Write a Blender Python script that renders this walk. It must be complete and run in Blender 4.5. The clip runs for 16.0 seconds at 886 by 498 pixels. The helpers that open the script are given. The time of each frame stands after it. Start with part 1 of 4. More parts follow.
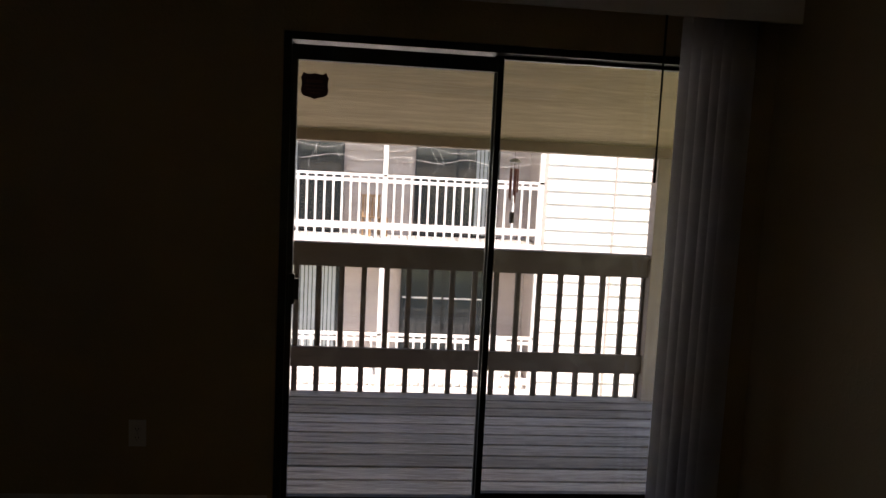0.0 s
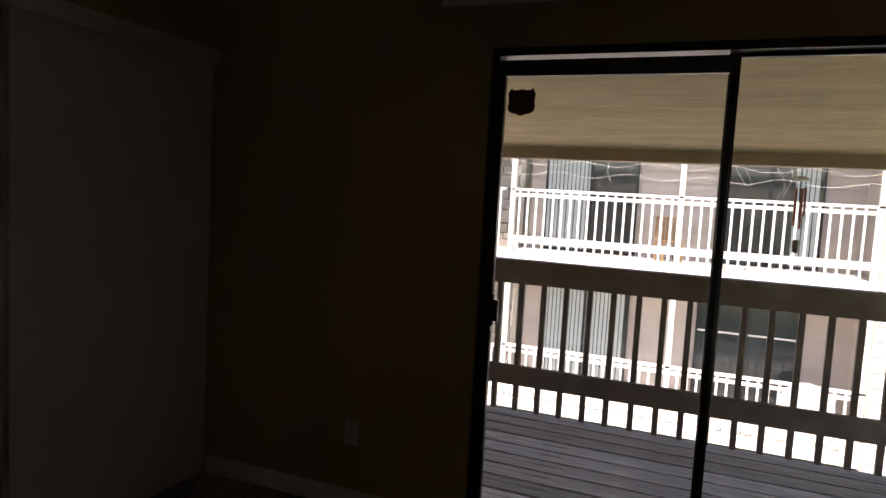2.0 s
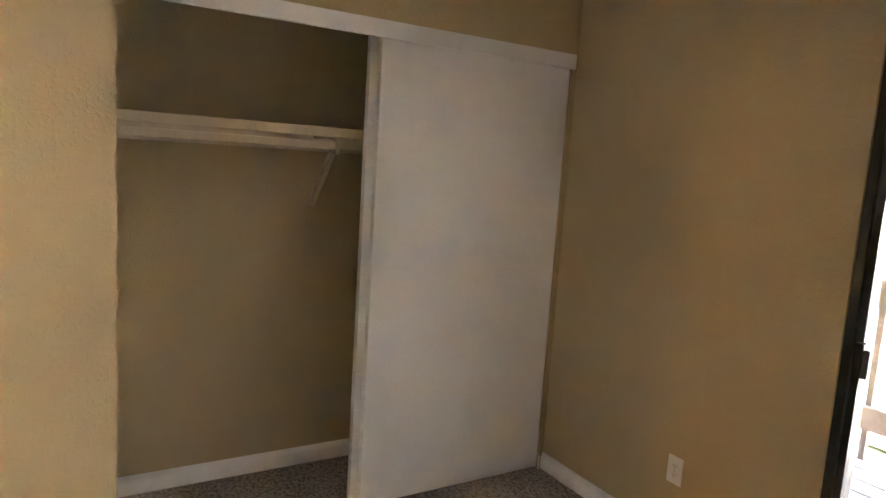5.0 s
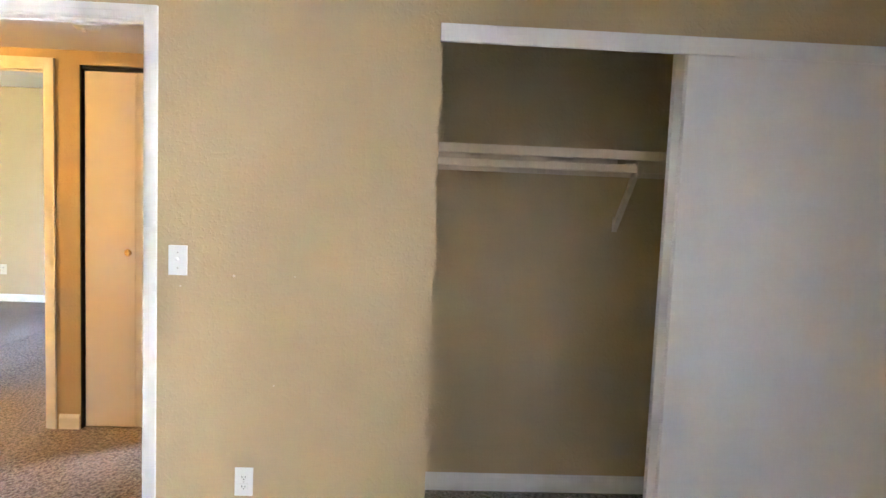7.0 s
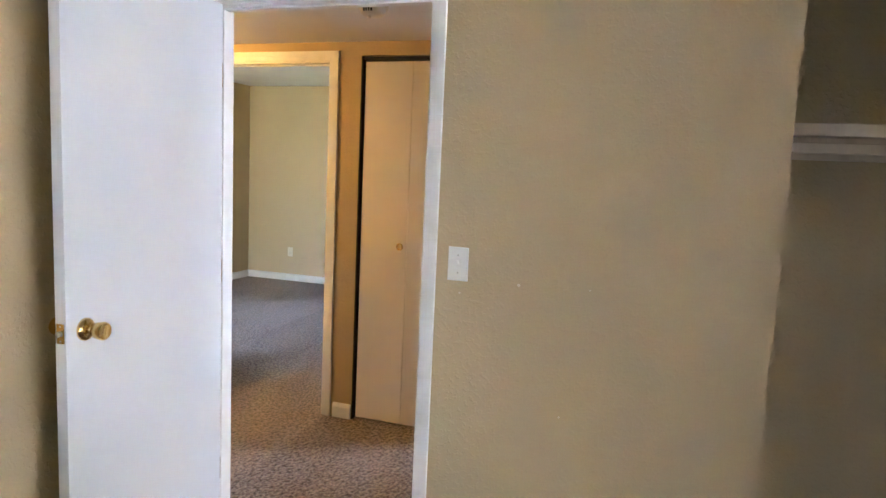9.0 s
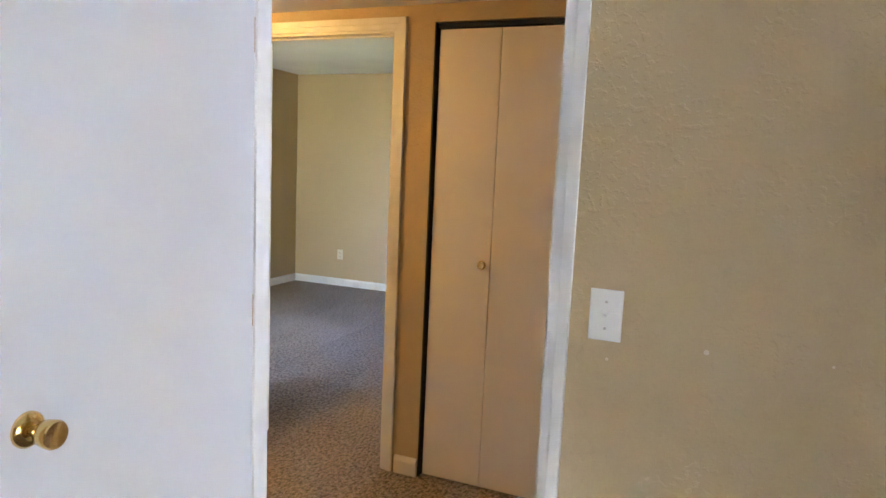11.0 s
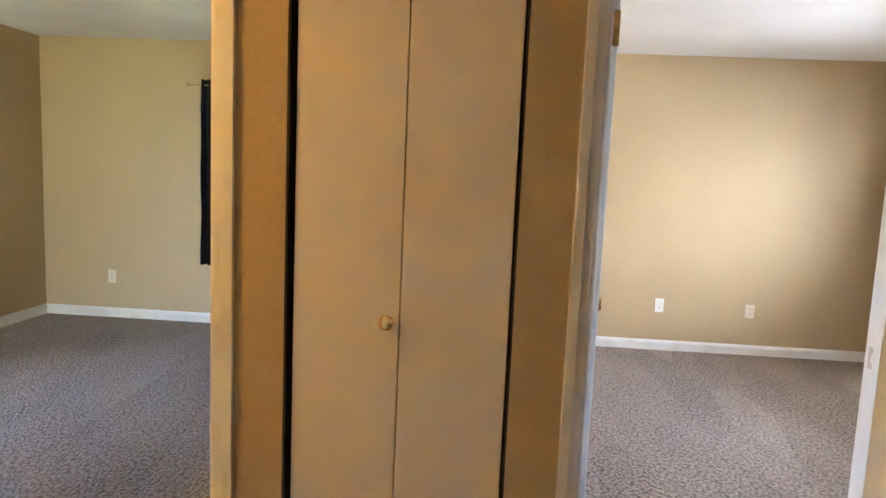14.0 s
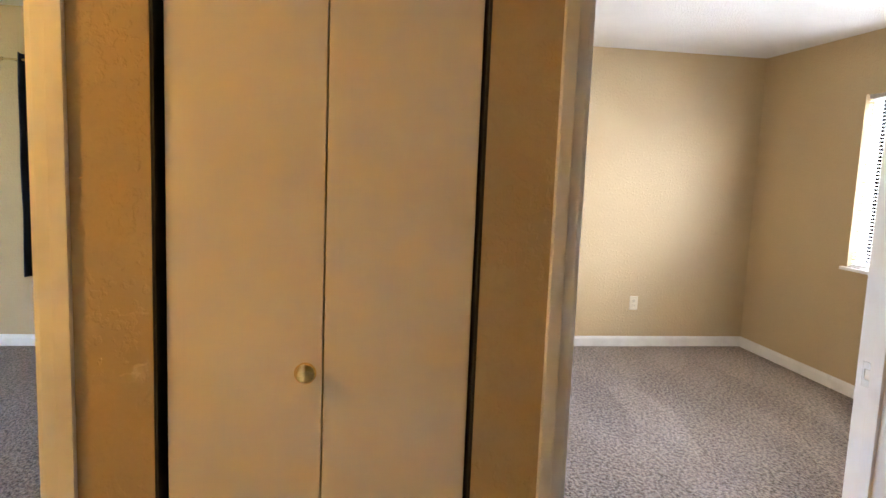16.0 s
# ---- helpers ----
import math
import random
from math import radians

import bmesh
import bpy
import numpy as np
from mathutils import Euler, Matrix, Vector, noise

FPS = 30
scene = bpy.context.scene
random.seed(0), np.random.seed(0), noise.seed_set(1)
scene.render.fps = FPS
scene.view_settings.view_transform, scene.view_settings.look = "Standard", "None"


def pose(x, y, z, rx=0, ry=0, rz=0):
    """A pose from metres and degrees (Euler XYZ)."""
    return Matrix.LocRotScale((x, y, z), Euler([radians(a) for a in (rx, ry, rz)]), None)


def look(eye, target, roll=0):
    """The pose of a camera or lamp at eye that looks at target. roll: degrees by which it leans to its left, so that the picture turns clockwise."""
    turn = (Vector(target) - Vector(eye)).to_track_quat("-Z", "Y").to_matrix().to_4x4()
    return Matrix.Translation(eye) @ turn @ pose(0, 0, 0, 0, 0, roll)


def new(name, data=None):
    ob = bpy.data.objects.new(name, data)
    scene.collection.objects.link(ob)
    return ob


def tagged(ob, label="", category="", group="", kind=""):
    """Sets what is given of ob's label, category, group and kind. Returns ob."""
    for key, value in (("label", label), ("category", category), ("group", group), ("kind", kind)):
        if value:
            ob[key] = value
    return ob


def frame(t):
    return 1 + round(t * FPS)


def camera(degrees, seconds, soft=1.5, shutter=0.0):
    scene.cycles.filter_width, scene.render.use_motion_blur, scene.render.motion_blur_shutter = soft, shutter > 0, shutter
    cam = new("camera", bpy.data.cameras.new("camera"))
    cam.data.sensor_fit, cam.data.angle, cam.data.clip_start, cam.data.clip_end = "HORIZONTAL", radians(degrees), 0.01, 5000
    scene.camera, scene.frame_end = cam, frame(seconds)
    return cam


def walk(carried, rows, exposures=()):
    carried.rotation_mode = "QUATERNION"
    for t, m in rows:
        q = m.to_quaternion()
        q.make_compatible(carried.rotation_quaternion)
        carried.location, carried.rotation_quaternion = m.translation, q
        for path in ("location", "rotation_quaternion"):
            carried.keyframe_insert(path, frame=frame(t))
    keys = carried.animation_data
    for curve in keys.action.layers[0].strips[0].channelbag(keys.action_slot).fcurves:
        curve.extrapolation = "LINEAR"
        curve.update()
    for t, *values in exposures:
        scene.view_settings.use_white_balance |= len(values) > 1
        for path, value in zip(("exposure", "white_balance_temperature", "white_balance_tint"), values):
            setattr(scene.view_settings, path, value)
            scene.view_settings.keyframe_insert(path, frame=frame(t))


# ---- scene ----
cam = camera(68.3, 16.0)
PATH = [
    (0, (1.825, -2.773, 1.444), (1.999, -0.788, 1.262), 2.8),
    (0.5, (1.948, -2.807, 1.46), (1.891, -0.816, 1.277), 3.0),
    (1, (2.043, -2.771, 1.453), (1.766, -0.799, 1.275), 3.0),
    (1.5, (2.142, -2.67, 1.461), (1.647, -0.74, 1.283), 3.2),
    (2, (2.23, -2.557, 1.457), (1.491, -0.706, 1.292), 3.2),
    (2.5, (2.291, -2.462, 1.467), (1.342, -0.71, 1.293), 3.3),
    (3, (2.342, -2.386, 1.471), (1.207, -0.747, 1.308), 3.2),
    (3.5, (2.354, -2.335, 1.463), (1.052, -0.824, 1.317), 2.9),
    (3.7, (2.358, -2.302, 1.468), (0.992, -0.852, 1.318), 3.0),
    (6, (2.553, -2.074, 1.56), (0.651, -1.504, 1.315), 2.9),
    (6.5, (2.567, -2.036, 1.449), (0.597, -1.737, 1.28), 2.5),
    (7, (2.549, -2.069, 1.432), (0.558, -1.974, 1.267), 2.4),
    (7.5, (2.488, -2.133, 1.423), (0.499, -2.23, 1.243), 2.4),
    (8, (2.353, -2.214, 1.435), (0.388, -2.527, 1.232), 2.4),
    (8.5, (2.25, -2.286, 1.439), (0.325, -2.786, 1.224), 2.5),
    (9, (2.125, -2.331, 1.442), (0.236, -2.948, 1.214), 2.6),
    (9.5, (1.962, -2.377, 1.45), (0.111, -3.097, 1.21), 2.6),
    (9.7, (1.901, -2.41, 1.452), (0.07, -3.174, 1.206), 2.8),
    (12, (1.109, -3.094, 1.444), (-0.752, -3.779, 1.185), 2.1),
    (12.5, (0.951, -3.232, 1.436), (-0.946, -3.814, 1.186), 2.7),
    (13, (0.815, -3.357, 1.43), (-1.125, -3.777, 1.188), 2.6),
    (13.5, (0.668, -3.398, 1.432), (-1.301, -3.655, 1.191), 2.6),
    (14, (0.419, -3.423, 1.419), (-1.563, -3.556, 1.186), 2.5),
    (14.5, (0.349, -3.437, 1.423), (-1.637, -3.441, 1.192), 2.4),
    (15, (0.192, -3.493, 1.427), (-1.788, -3.319, 1.201), 2.4),
    (15.5, (0.087, -3.542, 1.421), (-1.88, -3.254, 1.196), 2.3),
    (16, (-0.008, -3.598, 1.413), (-1.972, -3.307, 1.175), 2.3),
]
EXPOSURES = [(0, 1.5, 7300, 25), (1.5, 1.55, 7300, 25), (2.0, 1.75, 7300, 24), (2.5, 2.3, 7200, 24), (3.0, 2.95, 7100, 23), (3.5, 3.8, 7100, 23), (6.0, 7.05, 6700, 22), (7.0, 6.85, 5700, 19), (9.0, 6.05, 5650, 19),
             (12.0, 5.85, 5750, 18), (16.0, 5.9, 6100, 17)]
walk(cam, [(t, look(eye, target, roll)) for t, eye, target, roll in PATH], EXPOSURES)
LAMP_N, LAMP_W = 2.7, 0.05

# ---- world and light ----
SUN_ELEV, SUN_AZ = 62.0, 176.0          # degrees; azimuth clockwise from +y
world = bpy.data.worlds.new("sky")
scene.world = world
world.use_nodes = True
wn = world.node_tree.nodes
sky = wn.new("ShaderNodeTexSky")
sky.sky_type = "NISHITA"
sky.sun_disc = False
sky.sun_elevation, sky.sun_rotation = radians(SUN_ELEV), radians(SUN_AZ)
world.node_tree.links.new(sky.outputs[0], wn["Background"].inputs[0])
wn["Background"].inputs[1].default_value = 0.15
sun = new("sun", bpy.data.lights.new("sun", "SUN"))
sun.data.energy, sun.data.angle, sun.data.color = 3.4, radians(0.5), (1.0, 0.95, 0.87)
_e, _a = radians(SUN_ELEV), radians(SUN_AZ)
sun.matrix_world = look((0, 0, 30), (-30 * math.cos(_e) * math.sin(_a), -30 * math.cos(_e) * math.cos(_a), 30 - 30 * math.sin(_e)))


def window_lamp(name, at, target, w, h, watts, color):
    """Skylight standing in a window's opening."""
    ob = new(name, bpy.data.lights.new(name, "AREA"))
    ob.data.shape, ob.data.size, ob.data.size_y = "RECTANGLE", w, h
    ob.data.energy, ob.data.color = watts, color
    ob.matrix_world = look(at, target)
    return ob


LAMP_WARM = (1.0, 0.58, 0.13)
HALL_LAMP = 1.65

# ---- plan ----
H = 2.44               # bedroom ceiling
HH = 2.14              # lowered hall ceiling
XE = 3.49              # east wall
YS = -4.07             # south wall
XB = -1.21             # hall face of the cupboard wall
XF = -5.13             # far wall of both other bedrooms
YR = -0.195            # north wall of the far bedroom with blinds
YL = -7.37             # south wall of the far bedroom with curtain
SD0, SD1, SDH = 1.375, 3.195, 2.06
CL0, CL1 = -1.98, -0.03
DR0, DR1, DRH = -3.980, -3.09, 2.045
LD0, LD1 = -4.89, -4.116
BF0, BF1 = -3.938, -3.346
RD0, RD1 = -3.17, -2.40


# ---- materials ----
def material(name, color, rough=0.6, metal=0.0, var=0.08, var_scale=3.0, grain=0.0, grain_scale=200.0,
             bump=0.0, bump_scale=60.0, stretch=(1, 1, 1), dirt=None, dirt_scale=1.5, dirt_amount=0.3, spec=0.5, rand=0.0):
    """A surface with slow and fine variation of its colour, fine relief, and patches of dirt or wear."""
    m = bpy.data.materials.new(name)
    m.use_nodes = True
    n, l = m.node_tree.nodes, m.node_tree.links
    b = n["Principled BSDF"]
    b.inputs["Roughness"].default_value = rough
    b.inputs["Metallic"].default_value = metal
    b.inputs["Specular IOR Level"].default_value = spec
    tc = n.new("ShaderNodeTexCoord")
    mp = n.new("ShaderNodeMapping")
    mp.inputs["Scale"].default_value = stretch
    l.new(tc.outputs["Object"], mp.inputs[0])

    def field(scale, detail=3.0):
        t = n.new("ShaderNodeTexNoise")
        t.inputs["Scale"].default_value, t.inputs["Detail"].default_value = scale, detail
        l.new(mp.outputs[0], t.inputs["Vector"])
        return t.outputs["Fac"]

    def ranged(sock, lo, hi, a=0.3, c=0.7):
        r = n.new("ShaderNodeMapRange")
        r.inputs[1].default_value, r.inputs[2].default_value = a, c
        r.inputs[3].default_value, r.inputs[4].default_value = lo, hi
        l.new(sock, r.inputs[0])
        return r.outputs[0]

    def scaled(col, fac):
        x = n.new("ShaderNodeMix")
        x.data_type, x.blend_type = "RGBA", "MULTIPLY"
        x.inputs[0].default_value = 1.0
        l.new(col, x.inputs[6])
        l.new(fac, x.inputs[7])
        return x.outputs[2]

    rgb = n.new("ShaderNodeRGB")
    rgb.outputs[0].default_value = (*color, 1)
    out = scaled(rgb.outputs[0], ranged(field(var_scale), 1 - var, 1 + var))
    if grain:
        out = scaled(out, ranged(field(grain_scale, 2.0), 1 - grain, 1 + grain))
    if rand:
        oi = n.new("ShaderNodeObjectInfo")
        out = scaled(out, ranged(oi.outputs["Random"], 1 - rand, 1 + rand, 0.0, 1.0))
    if dirt:
        x = n.new("ShaderNodeMix")
        x.data_type = "RGBA"
        l.new(ranged(field(dirt_scale, 6.0), 0.0, dirt_amount, 0.5, 0.72), x.inputs[0])
        l.new(out, x.inputs[6])
        x.inputs[7].default_value = (*dirt, 1)
        out = x.outputs[2]
    l.new(out, b.inputs["Base Color"])
    if bump:
        bp = n.new("ShaderNodeBump")
        bp.inputs["Strength"].default_value = bump
        bp.inputs["Distance"].default_value = 0.004
        l.new(field(bump_scale, 4.0), bp.inputs["Height"])
        l.new(bp.outputs[0], b.inputs["Normal"])
    r = ranged(field(var_scale * 6), max(0.02, rough - 0.02), min(1, rough + 0.02))
    l.new(r, b.inputs["Roughness"])
    return m


def knockdown_paint(name, color, relief=0.34, scale=55.0):
    """Painted drywall with flattened plaster splatter."""
    m = material(name, color, rough=0.62, var=0.035, var_scale=1.3, grain=0.02, grain_scale=150)
    n, l = m.node_tree.nodes, m.node_tree.links
    tc = n.new("ShaderNodeTexCoord")
    a = n.new("ShaderNodeTexNoise")
    a.inputs["Scale"].default_value, a.inputs["Detail"].default_value = scale, 3.0
    ramp = n.new("ShaderNodeValToRGB")
    ramp.color_ramp.elements[0].position, ramp.color_ramp.elements[1].position = 0.52, 0.62
    bp = n.new("ShaderNodeBump")
    bp.inputs["Strength"].default_value, bp.inputs["Distance"].default_value = relief, 0.003
    l.new(tc.outputs["Object"], a.inputs["Vector"])
    l.new(a.outputs["Fac"], ramp.inputs[0])
    l.new(ramp.outputs[0], bp.inputs["Height"])
    l.new(bp.outputs[0], n["Principled BSDF"].inputs["Normal"])
    return m


def popcorn(name, color):
    m = material(name, color, rough=0.9, var=0.04, var_scale=2.0)
    n, l = m.node_tree.nodes, m.node_tree.links
    tc = n.new("ShaderNodeTexCoord")
    v = n.new("ShaderNodeTexVoronoi")
    v.inputs["Scale"].default_value = 95.0
    bp = n.new("ShaderNodeBump")
    bp.invert = True
    bp.inputs["Strength"].default_value, bp.inputs["Distance"].default_value = 0.8, 0.006
    l.new(tc.outputs["Object"], v.inputs["Vector"])
    l.new(v.outputs["Distance"], bp.inputs["Height"])
    l.new(bp.outputs[0], n["Principled BSDF"].inputs["Normal"])
    return m


def carpet_pile(name, dark, light):
    """Cut pile with yarn tips, shading in brushed patches."""
    m = bpy.data.materials.new(name)
    m.use_nodes = True
    n, l = m.node_tree.nodes, m.node_tree.links
    b = n["Principled BSDF"]
    b.inputs["Roughness"].default_value = 0.95
    b.inputs["Specular IOR Level"].default_value = 0.1
    b.inputs["Sheen Weight"].default_value = 0.25
    tc = n.new("ShaderNodeTexCoord")

    def tex(scale, detail=2.0, sx=1.0):
        mp = n.new("ShaderNodeMapping")
        mp.inputs["Scale"].default_value = (sx, 1, 1)
        mp.inputs["Rotation"].default_value = (0, 0, 0.5)
        t = n.new("ShaderNodeTexNoise")
        t.inputs["Scale"].default_value, t.inputs["Detail"].default_value = scale, detail
        l.new(tc.outputs["Object"], mp.inputs[0])
        l.new(mp.outputs[0], t.inputs["Vector"])
        return t.outputs["Fac"]

    v = n.new("ShaderNodeTexVoronoi")
    v.inputs["Scale"].default_value = 88.0
    l.new(tc.outputs["Object"], v.inputs["Vector"])

    def ranged(sock, a, c, lo=0.0, hi=1.0):
        r = n.new("ShaderNodeMapRange")
        for i, val in enumerate((a, c, lo, hi), 1):
            r.inputs[i].default_value = val
        l.new(sock, r.inputs[0])
        return r.outputs[0]

    def weighed(sock, w, more=None):
        a = n.new("ShaderNodeMath")
        a.operation = "MULTIPLY_ADD"
        a.inputs[1].default_value, a.inputs[2].default_value = w, 0.0
        l.new(sock, a.inputs[0])
        if more:
            l.new(more, a.inputs[2])
        return a.outputs[0]

    # angular lanes left by a vacuum cleaner
    lane_map = n.new("ShaderNodeMapping")
    lane_map.inputs["Scale"].default_value = (0.55, 2.3, 1.0)
    lane_map.inputs["Rotation"].default_value = (0, 0, 0.62)
    l.new(tc.outputs["Object"], lane_map.inputs[0])
    lane = n.new("ShaderNodeTexVoronoi")
    lane.inputs["Scale"].default_value = 1.25
    l.new(lane_map.outputs[0], lane.inputs["Vector"])
    split = n.new("ShaderNodeSeparateColor")
    l.new(lane.outputs["Color"], split.inputs[0])
    tuft = weighed(ranged(v.outputs["Distance"], 0.10, 0.70, 1.0, 0.0), 0.34)
    tuft = weighed(ranged(tex(62.0, 3.0, 0.7), 0.40, 0.60), 0.44, tuft)
    a3 = weighed(ranged(split.outputs[0], 0.15, 0.85), 0.13, tuft)
    a3 = weighed(ranged(tex(1.6, 3.0, 0.5), 0.40, 0.62), 0.12, a3)
    x = n.new("ShaderNodeMix")
    x.data_type = "RGBA"
    l.new(a3, x.inputs[0])
    x.inputs[6].default_value, x.inputs[7].default_value = (*dark, 1), (*light, 1)
    l.new(x.outputs[2], b.inputs["Base Color"])
    bp = n.new("ShaderNodeBump")
    bp.inputs["Strength"].default_value, bp.inputs["Distance"].default_value = 1.0, 0.012
    l.new(tuft, bp.inputs["Height"])
    l.new(bp.outputs[0], b.inputs["Normal"])
    return m


def glass(name, tint=(1, 1, 1), gloss=0.06):
    m = bpy.data.materials.new(name)
    m.use_nodes = True
    n, l = m.node_tree.nodes, m.node_tree.links
    n.remove(n["Principled BSDF"])
    tr, gl, mx = n.new("ShaderNodeBsdfTransparent"), n.new("ShaderNodeBsdfGlossy"), n.new("ShaderNodeMixShader")
    tr.inputs[0].default_value = (*tint, 1)
    gl.inputs["Roughness"].default_value = 0.01
    fr = n.new("ShaderNodeFresnel")
    fr.inputs[0].default_value = 1.45
    l.new(fr.outputs[0], mx.inputs[0])
    l.new(tr.outputs[0], mx.inputs[1]); l.new(gl.outputs[0], mx.inputs[2])
    l.new(mx.outputs[0], n["Material Output"].inputs[0])
    return m


def glowing(name, color, strength):
    m = bpy.data.materials.new(name)
    m.use_nodes = True
    b = m.node_tree.nodes["Principled BSDF"]
    b.inputs["Base Color"].default_value = (0.9, 0.85, 0.75, 1)
    b.inputs["Roughness"].default_value = 0.3
    b.inputs["Emission Color"].default_value = (*color, 1)
    b.inputs["Emission Strength"].default_value = strength
    return m


def translucent_cloth(name, color, through_color, share):
    m = material(name, color, rough=0.75, var=0.06, var_scale=6)
    n, l = m.node_tree.nodes, m.node_tree.links
    t, mx = n.new("ShaderNodeBsdfTranslucent"), n.new("ShaderNodeMixShader")
    t.inputs[0].default_value = (*through_color, 1)
    mx.inputs[0].default_value = share
    l.new(n["Principled BSDF"].outputs[0], mx.inputs[1]); l.new(t.outputs[0], mx.inputs[2])
    l.new(mx.outputs[0], n["Material Output"].inputs[0])
    return m


TAN = knockdown_paint("tan_wall_paint", (0.51, 0.387, 0.218))
CEIL = popcorn("white_popcorn_ceiling", (0.80, 0.80, 0.79))
HALLCEIL = knockdown_paint("white_hall_ceiling", (0.78, 0.76, 0.74), 0.25, 30)
CARPET = carpet_pile("brown_carpet", (0.050, 0.032, 0.022), (0.50, 0.40, 0.325))
WHITE = material("white_semi_gloss_paint", (0.80, 0.80, 0.80), rough=0.38, var=0.02, var_scale=2, grain=0.015, grain_scale=90, bump=0.05, bump_scale=45, dirt=(0.45, 0.42, 0.37), dirt_scale=3.0, dirt_amount=0.10)
TRIM = material("white_trim_paint", (0.80, 0.79, 0.77), rough=0.35, var=0.03, var_scale=5, bump=0.05, bump_scale=30, dirt=(0.35, 0.31, 0.25), dirt_scale=7.0, dirt_amount=0.22)
DOORW = material("white_door_paint", (0.73, 0.745, 0.77), rough=0.45, var=0.015, var_scale=1.5, bump=0.04, bump_scale=70)
BIFOLD = material("cream_painted_hardboard", (0.81, 0.74, 0.66), rough=0.42, var=0.02, var_scale=2, bump=0.05, bump_scale=60, dirt=(0.5, 0.43, 0.33), dirt_scale=2.5, dirt_amount=0.12)
CREAM = material("cream_shelf_paint", (0.66, 0.56, 0.40), rough=0.45, var=0.04, var_scale=4, grain=0.03, grain_scale=60)
BRASS = material("polished_brass", (0.78, 0.56, 0.22), rough=0.16, metal=1.0, var=0.08, var_scale=25, dirt=(0.25, 0.16, 0.06), dirt_scale=30, dirt_amount=0.35)
STEEL = material("worn_steel", (0.55, 0.53, 0.50), rough=0.3, metal=1.0, var=0.1, var_scale=40)
PLATE = material("white_plastic", (0.82, 0.82, 0.80), rough=0.3, var=0.02, var_scale=8)
IVORY = material("ivory_plastic", (0.72, 0.66, 0.52), rough=0.35, var=0.02, var_scale=8)
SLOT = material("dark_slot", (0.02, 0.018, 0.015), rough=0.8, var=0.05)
DARKAL = material("dark_bronze_aluminium", (0.028, 0.03, 0.03), rough=0.35, metal=0.6, var=0.15, var_scale=8, dirt=(0.12, 0.12, 0.11), dirt_scale=12, dirt_amount=0.25)
GLASS = glass("window_glass", (0.97, 0.985, 0.98))
BLIND = translucent_cloth("grey_white_vinyl", (0.80, 0.80, 0.82), (0.8, 0.8, 0.82), 0.5)
SLATS = translucent_cloth("white_vinyl_slat", (0.82, 0.82, 0.80), (0.85, 0.85, 0.82), 0.35)
NAVY = material("navy_cloth", (0.013, 0.018, 0.040), rough=0.85, var=0.2, var_scale=9, grain=0.25, grain_scale=500, bump=0.3, bump_scale=400)
DECKWOOD = material("weathered_deck_wood", (0.40, 0.365, 0.34), rough=0.7, var=0.30, var_scale=2.2, grain=0.30, grain_scale=22, stretch=(0.35, 4, 4), bump=0.6, bump_scale=30, dirt=(0.05, 0.042, 0.038), dirt_scale=4.5, dirt_amount=1.0, rand=0.35)
RAILPAINT = material("brown_grey_stained_wood", (0.088, 0.066, 0.055), rough=0.7, var=0.16, var_scale=3, grain=0.16, grain_scale=40, stretch=(1, 1, 1), bump=0.35, bump_scale=50, dirt=(0.24, 0.20, 0.17), dirt_scale=5, dirt_amount=0.4, rand=0.12)
SOFFIT = material("tan_soffit_panel", (0.46, 0.37, 0.245), rough=0.8, var=0.12, var_scale=1.6, grain=0.17, grain_scale=9, stretch=(0.6, 9, 9), bump=0.6, bump_scale=12)
BEAM = material("taupe_beam_paint", (0.27, 0.205, 0.155), rough=0.7, var=0.1, var_scale=4, grain=0.1, grain_scale=25, bump=0.3, bump_scale=40)
POSTP = material("taupe_post_paint", (0.36, 0.30, 0.26), rough=0.7, var=0.1, var_scale=4, grain=0.08, grain_scale=30, bump=0.25, bump_scale=40)
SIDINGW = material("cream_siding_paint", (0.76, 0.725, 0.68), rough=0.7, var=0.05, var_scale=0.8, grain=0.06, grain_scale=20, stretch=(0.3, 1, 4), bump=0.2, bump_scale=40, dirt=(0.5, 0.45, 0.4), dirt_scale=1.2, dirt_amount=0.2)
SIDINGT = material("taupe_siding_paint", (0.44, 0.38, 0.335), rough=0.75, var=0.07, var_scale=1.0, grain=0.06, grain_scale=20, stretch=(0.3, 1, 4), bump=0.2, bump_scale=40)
FARWHITE = material("white_railing_paint", (0.76, 0.73, 0.69), rough=0.6, var=0.06, var_scale=3, dirt=(0.45, 0.4, 0.35), dirt_scale=6, dirt_amount=0.3)
FARGLASS = material("dark_window_pane", (0.035, 0.042, 0.042), rough=0.07, var=0.3, var_scale=0.7)
FARBLIND = material("grey_green_blind", (0.36, 0.40, 0.385), rough=0.7, var=0.06, var_scale=4)
STONE = material("grey_tan_stone", (0.33, 0.29, 0.25), rough=0.9, var=0.2, var_scale=4, grain=0.15, grain_scale=40, bump=0.7, bump_scale=20, rand=0.35)
MORTAR = material("pale_mortar", (0.55, 0.51, 0.46), rough=0.95, var=0.1, var_scale=6, bump=0.5, bump_scale=60)
ROOFM = material("brown_roof_shingle", (0.12, 0.10, 0.085), rough=0.95, var=0.25, var_scale=3, grain=0.3, grain_scale=25)
CONCRETE = material("pale_concrete", (0.55, 0.51, 0.46), rough=0.9, var=0.14, var_scale=0.6, grain=0.12, grain_scale=25, bump=0.3, bump_scale=50, dirt=(0.2, 0.19, 0.15), dirt_scale=1.0, dirt_amount=0.4)
